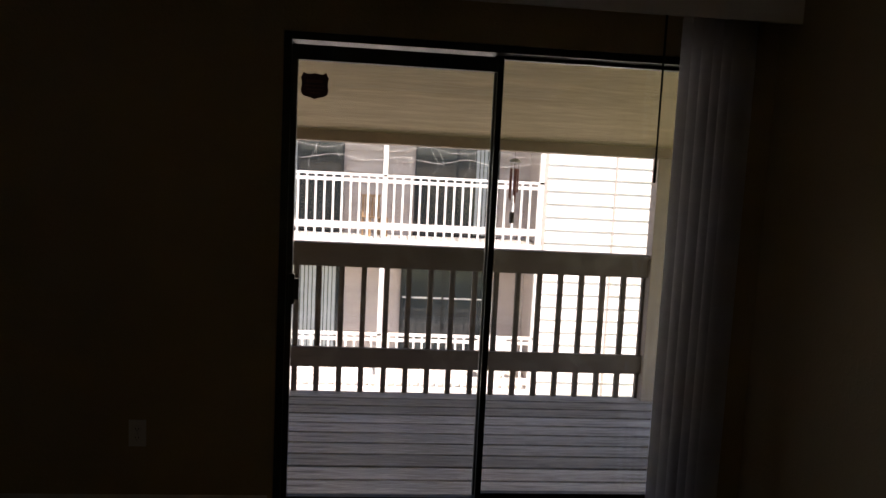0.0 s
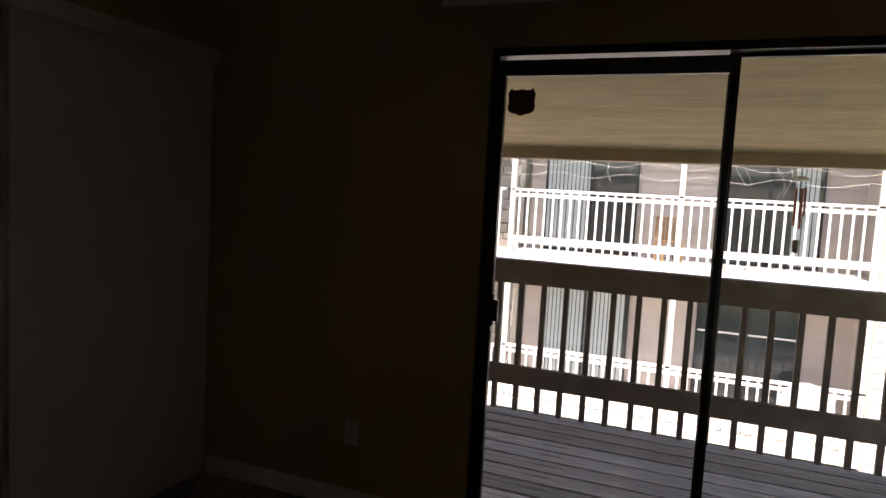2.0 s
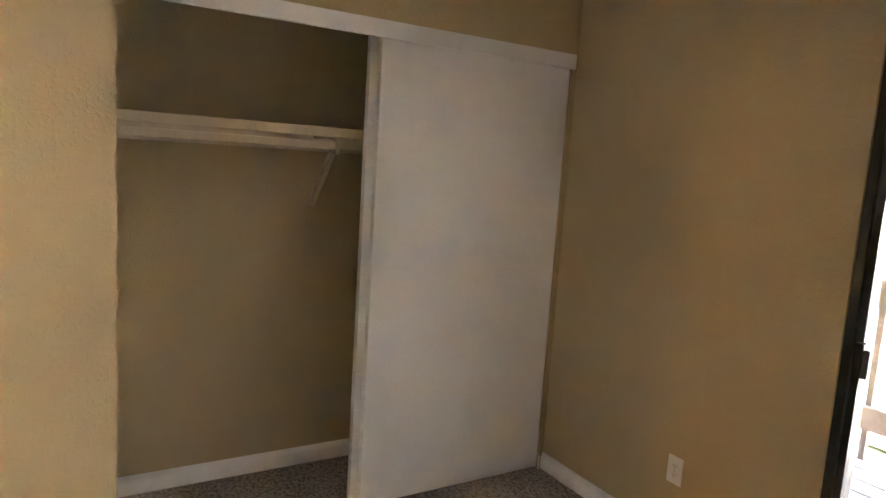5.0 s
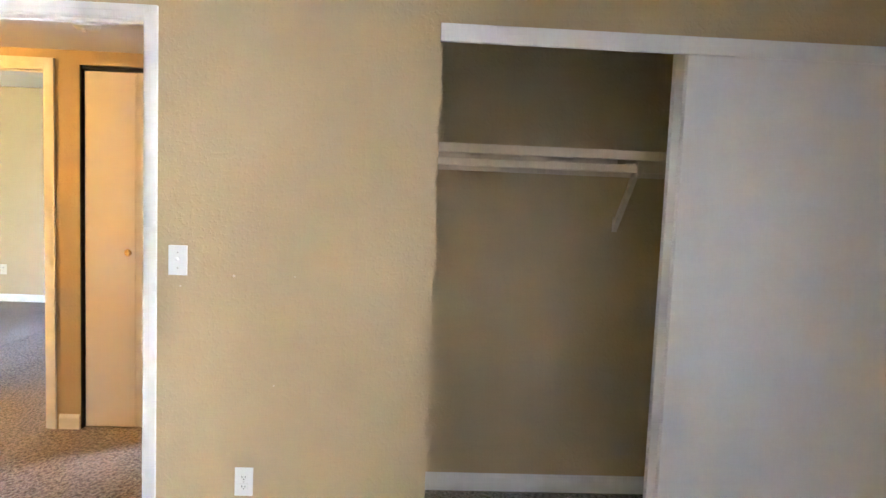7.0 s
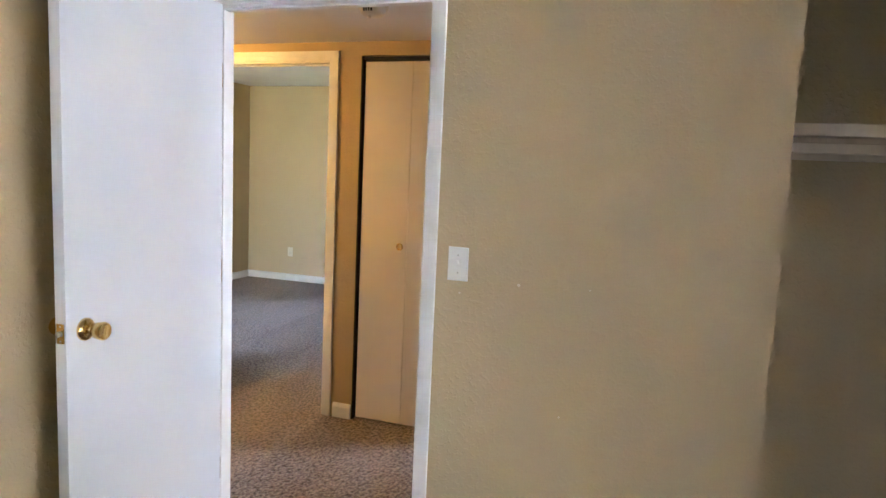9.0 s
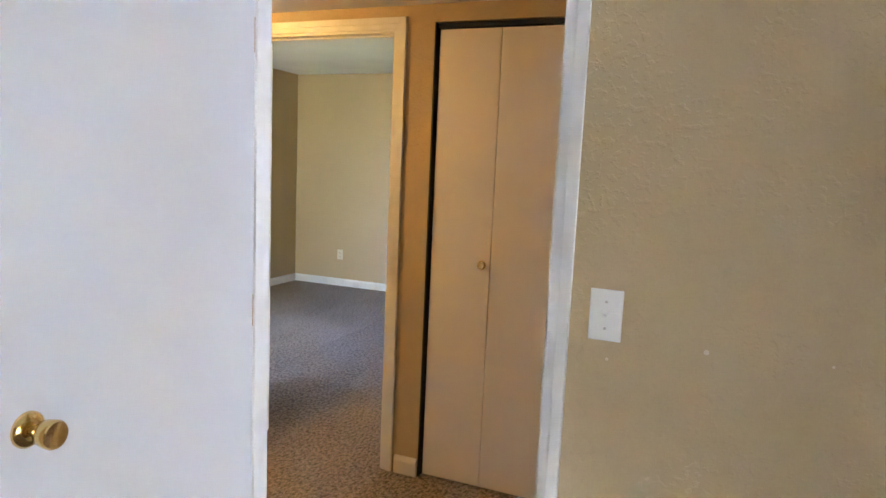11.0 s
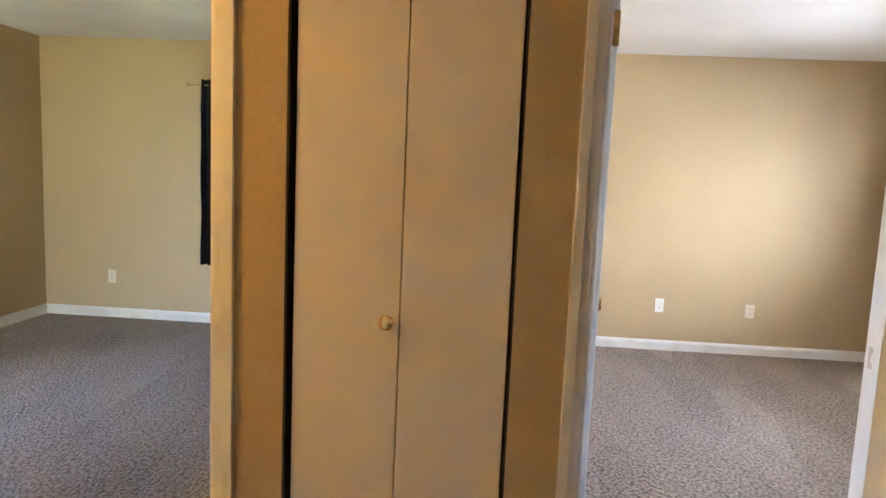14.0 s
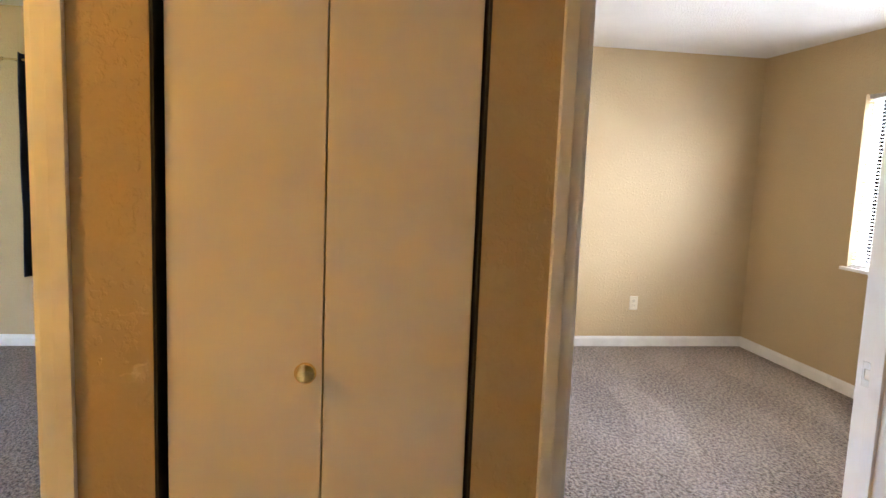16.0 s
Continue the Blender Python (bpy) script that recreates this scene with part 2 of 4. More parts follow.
GRASS = material("dry_lawn", (0.115, 0.14, 0.045), rough=1.0, var=0.35, var_scale=1.2, grain=0.4, grain_scale=35, bump=0.8, bump_scale=40, dirt=(0.28, 0.23, 0.12), dirt_scale=0.8, dirt_amount=0.8)
SHIELD = material("dark_red_sticker", (0.075, 0.012, 0.014), rough=0.4, var=0.1, var_scale=20)
SHIELDINK = material("red_sticker_print", (0.19, 0.05, 0.045), rough=0.4, var=0.05)
COPPER = material("red_brown_metal_tube", (0.16, 0.045, 0.03), rough=0.35, metal=0.4, var=0.1, var_scale=20)
CHIMEGREY = material("grey_shell", (0.45, 0.43, 0.40), rough=0.5, var=0.2, var_scale=20)
DARKWOOD = material("dark_wood", (0.06, 0.04, 0.03), rough=0.6, var=0.2, var_scale=20)
GOLDROD = material("antique_brass_rod", (0.42, 0.31, 0.15), rough=0.3, metal=1.0, var=0.1, var_scale=20)
PATIOW = material("weathered_bench_wood", (0.34, 0.22, 0.12), rough=0.7, var=0.2, var_scale=4)


# ---- mesh helpers ----
def add_box(bm, x0, x1, y0, y1, z0, z1, bevel=0.0):
    vs = [bm.verts.new(p) for p in ((x0, y0, z0), (x1, y0, z0), (x1, y1, z0), (x0, y1, z0), (x0, y0, z1), (x1, y0, z1), (x1, y1, z1), (x0, y1, z1))]
    fs = [bm.faces.new([vs[i] for i in q]) for q in ((3, 2, 1, 0), (4, 5, 6, 7), (0, 1, 5, 4), (1, 2, 6, 5), (2, 3, 7, 6), (3, 0, 4, 7))]
    if bevel:
        es = {e for f in fs for e in f.edges}
        bmesh.ops.bevel(bm, geom=list(es), offset=bevel, segments=2, affect="EDGES", profile=0.6)
    return vs


def add_lathe(bm, profile, axis_pose, steps=20):
    """Turn (radius, height) pairs about the local z axis."""
    rings = []
    for r, h in profile:
        if r < 1e-6:
            rings.append([bm.verts.new(axis_pose @ Vector((0, 0, h)))])
        else:
            rings.append([bm.verts.new(axis_pose @ Vector((r * math.cos(2 * math.pi * i / steps), r * math.sin(2 * math.pi * i / steps), h))) for i in range(steps)])
    for a, b in zip(rings, rings[1:]):
        for i in range(steps):
            j = (i + 1) % steps
            q = [a[i % len(a)], a[j % len(a)], b[j % len(b)], b[i % len(b)]]
            u = list(dict.fromkeys(q))
            if len(u) > 2:
                bm.faces.new(u)
    bmesh.ops.recalc_face_normals(bm, faces=bm.faces)


def finish(name, bm, mat, smooth=False, parent=None):
    me = bpy.data.meshes.new(name)
    bm.to_mesh(me)
    bm.free()
    me.materials.append(mat)
    if smooth:
        me.polygons.foreach_set("use_smooth", [True] * len(me.polygons))
        me.set_sharp_from_angle(angle=radians(40))
    ob = new(name, me)
    if parent:
        ob.parent = parent
    return ob


def box(name, x0, x1, y0, y1, z0, z1, mat, bevel=0.0, parent=None):
    bm = bmesh.new()
    add_box(bm, x0, x1, y0, y1, z0, z1, bevel)
    return finish(name, bm, mat, parent=parent)


def boxes(name, rows, mat, bevel=0.0, parent=None):
    bm = bmesh.new()
    for r in rows:
        add_box(bm, *r, bevel)
    return finish(name, bm, mat, parent=parent)


def lathe(name, profile, axis_pose, mat, steps=20, parent=None):
    bm = bmesh.new()
    add_lathe(bm, profile, axis_pose, steps)
    return finish(name, bm, mat, smooth=True, parent=parent)


def base(name, x=0, y=0, z=0, turn=0.0):
    ob = new(name)
    ob.empty_display_size = 0.1
    ob.matrix_world = pose(x, y, z, 0, 0, turn)
    return ob


def structure(ob, label, category):
    return tagged(ob, label, category, kind="structure")


def wall(name, along, c0, c1, u0, u1, z0, z1, holes, mat, label):
    """A wall whose thickness goes from c0 to c1, from u0 to u1 along x or y, with holes (u0, u1, z0, z1)."""
    us = sorted({u0, u1, *[h[0] for h in holes], *[h[1] for h in holes]})
    rows = []
    for a, b in zip(us, us[1:]):
        cuts = sorted([(h[2], h[3]) for h in holes if h[0] <= a + 1e-6 and h[1] >= b - 1e-6])
        z = z0
        for lo, hi in cuts + [(z1, z1)]:
            if lo > z + 1e-6:
                rows.append((a, b, c0, c1, z, lo) if along == "x" else (c0, c1, a, b, z, lo))
            z = hi
    ob = boxes(name, rows, mat)
    bm = bmesh.new()
    bm.from_mesh(ob.data)
    bmesh.ops.remove_doubles(bm, verts=bm.verts, dist=1e-5)
    seen = {}
    for f in bm.faces:
        seen.setdefault(tuple(round(v, 4) for v in f.calc_center_median()), []).append(f)
    bmesh.ops.delete(bm, geom=[f for fs in seen.values() if len(fs) > 1 for f in fs], context="FACES_ONLY")
    bm.to_mesh(ob.data)
    bm.free()
    return structure(ob, label, "wall")


def strip(name, path, profile, mat, parent=None, label=""):
    """A moulding: profile points (out, up) swept along straight runs given as ((x, y), (x, y), outward (x, y))."""
    bm = bmesh.new()
    for (ax, ay), (bx, by), (ox, oy) in path:
        ends = []
        for px, py in ((ax, ay), (bx, by)):
            ends.append([bm.verts.new((px + ox * o, py + oy * o, u)) for o, u in profile])
        k = len(profile)
        for i in range(k):
            j = (i + 1) % k
            bm.faces.new((ends[0][i], ends[0][j], ends[1][j], ends[1][i]))
        bm.faces.new(ends[0][::-1])
        bm.faces.new(ends[1])
    bmesh.ops.recalc_face_normals(bm, faces=bm.faces)
    return finish(name, bm, mat, parent=parent)


BASEPROF = [(0.0, 0.0), (0.013, 0.0), (0.013, 0.062), (0.010, 0.072), (0.006, 0.080), (0.004, 0.086), (0.0, 0.086)]


# ---- large structure ----
structure(boxes("floor", [(XF - 0.12, 0.0, YL - 0.12, 0.0, -0.20, 0.0), (0.0, XE + 0.12, YS - 0.12, 0.0, -0.20, 0.0)], CARPET), "brown cut-pile carpet with brushed vacuum marks", "floor")
wall("wall_north", "x", 0.0, 0.14, -0.78, XE + 0.12, -0.2, 2.6, [(SD0, SD1, -0.2, SDH)], TAN, "tan painted drywall round the patio door")
wall("wall_west", "y", -0.12, 0.0, YS, 0.0, 0.0, H, [(CL0, CL1, 0.0, 2.045), (DR0, DR1, 0.0, DRH)], TAN, "tan painted drywall with wardrobe and door openings")
wall("wall_south", "x", YS - 0.12, YS, -0.12, XE + 0.12, 0.0, H, [], TAN, "tan painted drywall behind the open door")
wall("wall_east", "y", XE, XE + 0.12, YS, 0.0, 0.0, H, [], TAN, "tan painted drywall wall")
structure(box("ceiling", -0.78, XE + 0.12, YS - 0.12, 0.0, H, H + 0.12, CEIL), "white popcorn-textured ceiling", "ceiling")
# wardrobe recess
CB = -0.53
wall("wall_closet_back", "y", CB - 0.08, CB, CL0 - 0.16, 0.0, 0.0, H, [], TAN, "tan painted back wall of the wardrobe")
wall("wall_closet_side", "x", CL0 - 0.16, CL0 - 0.06, CB, -0.12, 0.0, H, [], TAN, "tan painted side wall of the wardrobe")
# hall
wall("wall_hall_west", "y", XB - 0.12, XB, -6.6, -2.06, 0.0, H, [(LD0, LD1, 0.0, 2.045), (BF0, BF1, 0.0, 2.065), (RD0, RD1, 0.0, 2.045)], TAN, "tan painted hall wall with cupboard and doorways")
wall("wall_hall_north", "x", -2.14 - 0.1, -2.14, XB, -0.12, 0.0, H, [], TAN, "tan painted end wall of the hall")
wall("wall_hall_south", "x", -6.72, -6.6, XB - 0.12, 0.0, 0.0, H, [], TAN, "tan painted end wall of the hall")
wall("wall_hall_east", "y", -0.12, 0.0, -6.6, YS - 0.12, 0.0, H, [], TAN, "tan painted hall wall")
structure(box("ceiling_hall", XB, -0.12, -6.6, -2.14, HH, HH + 0.1, HALLCEIL), "lowered white textured hall ceiling", "ceiling")
# rooms beyond the hall
WL0, WL1, WLZ0, WLZ1 = -5.80, -5.2, 0.75, 2.05
WR0, WR1, WRZ0, WRZ1 = -4.01, -2.5, 0.87, 2.03
wall("wall_far_west", "y", XF - 0.12, XF, YL - 0.12, YR + 0.12, 0.0, H, [(WL0, WL1, WLZ0, WLZ1)], TAN, "tan painted outer wall of the far bedrooms")
wall("wall_far_north", "x", YR, YR + 0.12, XF, CB - 0.085, 0.0, H, [(WR0, WR1, WRZ0, WRZ1)], TAN, "tan painted wall with a window")
wall("wall_far_south", "x", YL - 0.12, YL, XF, XB, 0.0, H, [], TAN, "tan painted wall of the far bedroom")
wall("wall_partition_south", "x", -4.06, -3.95, XF, XB - 0.12, 0.0, H, [], TAN, "tan painted partition wall")
wall("wall_partition_north", "x", -3.33, -3.24, XF, XB - 0.12, 0.0, H, [], TAN, "tan painted partition wall")
wall("wall_cupboard_back", "y", -1.98, -1.9, -3.95, -3.33, 0.0, H, [], TAN, "tan painted back wall of the cupboard")
wall("wall_far_east", "y", XB - 0.12, XB, -2.06, YR, 0.0, H, [], TAN, "tan painted wall of the far bedroom")
structure(box("ceiling_far_south", XF, XB - 0.12, YL, -4.06, H, H + 0.12, CEIL), "white popcorn-textured ceiling", "ceiling")
structure(box("ceiling_far_north", XF, XB - 0.12, -3.24, YR, H, H + 0.12, CEIL), "white popcorn-textured ceiling", "ceiling")
structure(box("roof", XF - 0.6, 9.0, YL - 0.6, 0.14, 2.62, 2.8, ROOFM), "brown shingle roof over the flat", "roof")

# baseboards
structure(strip("baseboard", [((0, -0.03), (0, CL1), (1, 0)), ((0, CL0), (0, DR1 + 0.046), (1, 0)), ((0, 0), (SD0 - 0.02, 0), (0, -1)), ((SD1 + 0.02, 0), (XE, 0), (0, -1)),
    ((XE, 0), (XE, YS), (-1, 0)), ((0, YS), (XE, YS), (0, 1)), ((CB, 0), (CB, CL0 - 0.06), (1, 0)), ((CB, CL0 - 0.06), (-0.12, CL0 - 0.06), (0, 1)),
    ((XB, LD1 + 0.06), (XB, BF0 - 0.004), (1, 0)), ((XB, BF1 + 0.004), (XB, RD0 - 0.05), (1, 0)), ((XB, RD1 + 0.05), (XB, -2.14), (1, 0)), ((XB, -6.6), (XB, LD0 - 0.06), (1, 0)),
    ((XB, -2.14), (-0.12, -2.14), (0, -1)), ((-0.12, -2.14), (-0.12, DR1 + 0.046), (-1, 0)),
    ((XF, YL), (XF, -4.06), (1, 0)), ((XF, YL), (XB - 0.12, YL), (0, 1)), ((XF, -3.24), (XF, YR), (1, 0)), ((XF, YR), (XB - 0.12, YR), (0, -1)), ((XF, -4.06), (XB - 0.12, -4.06), (0, -1)), ((XF, -3.24), (XB - 0.12, -3.24), (0, 1))],
    BASEPROF, TRIM), "white painted baseboard", "baseboard")


# ---- doorways ----
def casing_rows(y0, y1, top, x, out, width, depth):
    """Flat jamb casing round an opening in a wall across x; out is the side it stands on."""
    a, b = sorted((x, x + out * depth))
    return [(a, b, y0 - width, y0, 0, top + width), (a, b, y1, y1 + width, 0, top + width), (a, b, y0, y1, top, top + width)]


def doorframe(name, y0, y1, top, xa, xb, width, label, inner=0.018, hall_side=None):
    """Jamb lining with stop, and moulded casings on both sides."""
    e = base(name, (xa + xb) / 2, (y0 + y1) / 2, 0)
    m = e.matrix_world.inverted()
    parts = []
    j = boxes("jamb", [(xa, xb, y0, y0 + inner, 0, top), (xa, xb, y1 - inner, y1, 0, top), (xa, xb, y0 + inner, y1 - inner, top - inner, top)], TRIM, 0.0015)
    s0, s1 = (xa + 0.048, xa + 0.083) if hall_side == "stop_low" else (xb - 0.083, xb - 0.048)
    k = inner + 0.009
    st = boxes("stop", [(s0, s1, y0 + inner, y0 + k, 0, top - inner), (s0, s1, y1 - k, y1 - inner, 0, top - inner), (s0, s1, y0 + k, y1 - k, top - k, top - inner)], TRIM, 0.002)
    parts += [j, st]
    for x, out in ((xa, -1), (xb, 1)):
        rows = casing_rows(y0 + 0.006, y1 - 0.006, top - 0.006, x, out, width, 0.010) 
        rows += casing_rows(y0 + 0.006 - width * 0.45, y1 - 0.006 + width * 0.45, top - 0.006 + width * 0.45, x + out * 0.0101, out, width * 0.55, 0.006)
        parts.append(boxes("casing", rows, TRIM, 0.002))
    for p in parts:
        p.data.transform(m)
        p.parent = e
    return tagged(e, label, "door frame", kind="structure")


doorframe("door_frame_bedroom", DR0, DR1, DRH, -0.12, 0.0, 0.050, "white painted door frame with flat casing and scuffed stop", 0.012)
doorframe("door_frame_left", LD0, LD1, 2.045, XB - 0.12, XB, 0.052, "white painted door frame with moulded casing", hall_side="stop_low")
doorframe("door_frame_right", RD0, RD1, 2.045, XB - 0.12, XB, 0.048, "white painted door frame with moulded casing", hall_side="stop_low")


def knob_mesh(name, at, turn, mat, parent):
    """Tulip knob on a round rose, its axis turned."""
    p = Matrix.Translation(at) @ turn
    ro = lathe("rose", [(0, 0.0), (0.033, 0.0), (0.033, 0.004), (0.029, 0.010), (0.016, 0.014), (0.0, 0.014)], p, mat, 24, parent)
    kn = lathe(name, [(0.0, 0.012), (0.011, 0.012), (0.010, 0.024), (0.017, 0.030), (0.0225, 0.036), (0.0255, 0.052), (0.0265, 0.062), (0.024, 0.067), (0.019, 0.066), (0.0, 0.064)], p, mat, 24, parent)
    return ro, kn


def flush_door(name, hinge, turn, width, label, knobz=0.945, hinges=(0.22, 1.02, 1.76), pin=-0.041):
    """Flush slab that runs from its hinge along local +x; faces at local y 0 and -0.035."""
    e = base(name, *hinge, 0.012, turn)
    slab = box("slab", 0.004, width, -0.035, 0.0, 0.0, 2.015, DOORW, 0.002)
    slab.parent = e
    for y, rx in ((0.0, -90), (-0.035, 90)):
        knob_mesh("knob", (width - 0.070, y, knobz), pose(0, 0, 0, rx, 0, 0), BRASS, e)
    pl = box("latch_plate", width - 0.0005, width + 0.0012, -0.030, -0.005, knobz - 0.028, knobz + 0.028, BRASS, 0.0006, e)
    lb = lathe("latch_bolt", [(0.008, 0.0), (0.008, 0.010), (0.005, 0.012), (0.0, 0.012)], pose(width + 0.001, -0.0175, knobz, 0, 90, 0), STEEL, 12, e)
    sc = boxes("screw", [(width + 0.001, width + 0.0025, -0.0195, -0.0155, knobz + d - 0.002, knobz + d + 0.002) for d in (-0.021, 0.021)], STEEL, 0.0005, e)
    for hz in hinges:
        hp = box("hinge", -0.002, 0.005, -0.0375, -0.002, hz - 0.045, hz + 0.045, BRASS, 0.001, e)
        hb = lathe("hinge_pin", [(0, -0.048), (0.006, -0.046), (0.006, 0.046), (0, 0.048)], pose(0.0, pin, hz), BRASS, 10, e)
    return tagged(e, label, "door")


flush_door("door", (0.012, -3.918), 5.2, 0.770, "white flush bedroom door standing open with brass knobs")
flush_door("door", (XB - 0.135, RD0 + 0.022), 180 - 5.0, 0.76, "white flush bedroom door standing open with brass hinges", 0.945, (0.26, 1.795), 0.006)

# strike plates on jambs
def strike_plate(x, y, z, side):
    e = base("strike_plate", x, y, z)
    a, b = (0.0, 0.0015) if side > 0 else (-0.0015, 0.0)
    boxes("plate", [(-0.017, 0.017, a, b, -0.029, -0.012), (-0.017, 0.017, a, b, 0.012, 0.029), (-0.017, -0.010, a, b, -0.012, 0.012), (0.010, 0.017, a, b, -0.012, 0.012)], STEEL, parent=e)
    boxes("lip", [(0.017, 0.030, a, b + side * 0.004, -0.020, 0.020)], STEEL, 0.001, e)
    return tagged(e, "worn steel strike plate on a door jamb", "strike plate", group="strike plates")


strike_plate(-0.045, DR1 - 0.0125, 0.955, -1)
strike_plate(XB - 0.085, RD1 - 0.0185, 0.99, -1)
strike_plate(XB - 0.085, LD0 + 0.0185, 0.99, 1)

# ---- hall cupboard with folding door ----
bif = base("bifold_door", XB - 0.03, (BF0 + BF1) / 2 + 0.004, 0.0)
pw = (BF1 - BF0 - 0.034) / 2
for s in (-1, 1):
    y0 = -pw - 0.0015 if s < 0 else 0.0015
    box("panel", -0.016, 0.014, y0, y0 + pw, 0.012, 2.035, BIFOLD, 0.002, bif)
lathe("knob", [(0, 0.014), (0.010, 0.014), (0.008, 0.026), (0.014, 0.030), (0.019, 0.036), (0.0205, 0.042), (0.018, 0.046), (0.013, 0.0475), (0.0, 0.046)], pose(0, -0.031, 1.032, 0, 90, 0), BRASS, 24, bif)
box("track", -0.018, 0.016, -pw - 0.012, pw + 0.012, 2.042, 2.062, DARKAL, 0.002, bif)
tagged(bif, "cream painted folding cupboard door with a brass knob", "bifold door")
# near-black strips on the jambs: shade of the side gaps put into colour
structure(boxes("trim", [(XB - 0.10, XB - 0.001, BF0 + 0.0005, BF0 + 0.006, 0, 2.064), (XB - 0.10, XB - 0.001, BF1 - 0.006, BF1 - 0.0005, 0, 2.064)], SLOT), "near-black strips painted in as the shade of the gaps beside the folding door", "trim")

# smoke detector on the hall ceiling
sm = base("smoke_detector", -0.50, -3.55, HH)
lathe("base_plate", [(0, 0), (0.068, 0), (0.068, -0.012), (0.062, -0.018), (0.0, -0.018)], pose(0, 0, 0), IVORY, 28, sm)
lathe("cover", [(0.056, -0.018), (0.052, -0.034), (0.040, -0.044), (0.0, -0.046)], pose(0, 0, 0), IVORY, 28, sm)
boxes("vent", [(0.042, 0.055, -0.02 + i * 0.011, -0.014 + i * 0.011, -0.034, -0.02) for i in range(4)], SLOT, parent=sm)
lathe("test_button", [(0.008, -0.044), (0.008, -0.055), (0.0, -0.058)], pose(0.012, -0.01, 0), IVORY, 12, sm)
tagged(sm, "ivory plastic smoke detector on the hall ceiling", "smoke detector")

# hall ceiling lamp
lampe = base("ceiling_lamp", -0.47, -5.05, HH)
lathe("canopy", [(0, 0), (0.085, 0), (0.085, -0.012), (0.075, -0.02), (0, -0.02)], pose(0, 0, 0), BRASS, 28, lampe)
lathe("shade", [(0.07, -0.02), (0.105, -0.03), (0.115, -0.06), (0.10, -0.095), (0.06, -0.115), (0.0, -0.12)], pose(0, 0, 0), glowing("lit_amber_glass", LAMP_WARM, HALL_LAMP), 28, lampe)
tagged(lampe, "lit amber glass dome lamp on the hall ceiling", "ceiling lamp")


# ---- switch and outlets ----
def wall_plate(name, at, turn, kind, mat, label, group=""):
    """Bevelled plate; local +x points out of the wall."""
    e = base(name, *at, turn)
    box("plate", 0.0, 0.006, -0.036, 0.036, -0.058, 0.058, mat, 0.0025, e)
    if kind == "switch":
        box("slot", 0.0055, 0.0066, -0.0055, 0.0055, -0.012, 0.012, mat, 0.0003, e)
        t = box("toggle", 0.0, 0.017, -0.004, 0.004, -0.005, 0.005, mat, 0.0015, e)
        t.matrix_local = pose(0.006, 0, 0.002, 0, -28, 0)
        for z in (-0.030, 0.030):
            lathe("screw", [(0.0035, 0.0058), (0.003, 0.0075), (0, 0.008)], pose(0, 0, z, 0, 90, 0), STEEL, 10, e)
    else:
        for z in (-0.0195, 0.0195):
            box("socket", 0.0055, 0.0085, -0.0165, 0.0165, z - 0.0135, z + 0.0135, mat, 0.002, e)
            boxes("slot", [(0.0083, 0.0089, -0.0075, -0.0050, z - 0.002, z + 0.006), (0.0083, 0.0089, 0.0050, 0.0075, z - 0.002, z + 0.006), (0.0083, 0.0089, -0.002, 0.002, z - 0.009, z - 0.0055)], SLOT, parent=e)
        lathe("screw", [(0.003, 0.0058), (0.0025, 0.0072), (0, 0.0075)], pose(0, 0, 0, 0, 90, 0), STEEL, 10, e)
    return tagged(e, label, "light switch" if kind == "switch" else "outlet", group)


wall_plate("light_switch", (0, -2.967, 1.139), 0, "switch", PLATE, "white toggle light switch on the tan wall")
OUT = "white duplex outlet low on the tan wall"
wall_plate("outlet", (0, -2.702, 0.262), 0, "outlet", PLATE, OUT, "wall outlets")
wall_plate("outlet", (0.812, 0, 0.357), -90, "outlet", PLATE, OUT, "wall outlets")
wall_plate("outlet", (XF, -1.945, 0.383), 0, "outlet", PLATE, OUT, "wall outlets")
wall_plate("outlet", (XF, -1.20, 0.372), 0, "outlet", IVORY, "ivory duplex outlet low on the tan wall", "wall outlets")
wall_plate("outlet", (XF, -6.745, 0.37), 0, "outlet", IVORY, "ivory duplex outlet low on the tan wall", "wall outlets")

# ---- wardrobe ----
structure(box("trim_closet_header", 0.0, 0.019, CL0 - 0.010, CL1 + 0.010, 2.013, 2.081, WHITE, 0.002), "white painted header board over the wardrobe", "trim")


def sliding_door(x, y0, y1, label):
    e = base("sliding_closet_door", x, (y0 + y1) / 2, 0.0)
    w = (y1 - y0) / 2
    box("panel", -0.017, 0.017, -w, w, 0.012, 2.03, WHITE, 0.002, e)
    lathe("finger_pull", [(0.027, 0.0172), (0.027, 0.0188), (0.021, 0.0186), (0.018, 0.0174), (0, 0.0174)], pose(0, w - 0.09, 0.96, 0, 90, 0), PLATE, 24, e)
    return tagged(e, label, "closet door", group="sliding closet doors")


sliding_door(-0.021, -1.022, -0.036, "white flush sliding wardrobe door pushed to the corner")
sliding_door(-0.066, -1.052, -0.060, "white flush sliding wardrobe door behind the front one")
sh = base("closet_shelf", CB, (CL0 - 0.06) / 2, 1.6)
L = -(CL0 - 0.06) / 2
box("board", 0.0, 0.31, -L + 0.002, L - 0.002, 0.030, 0.050, CREAM, 0.002, sh)
box("lip", 0.31, 0.329, -L + 0.002, L - 0.002, 0.012, 0.052, CREAM, 0.002, sh)
box("cleat", 0.0, 0.018, -L + 0.002, L - 0.002, -0.05, 0.0295, CREAM, 0.002, sh)
box("rail", 0.27, 0.305, -L + 0.002, L - 0.002, -0.040, -0.006, CREAM, 0.004, sh)
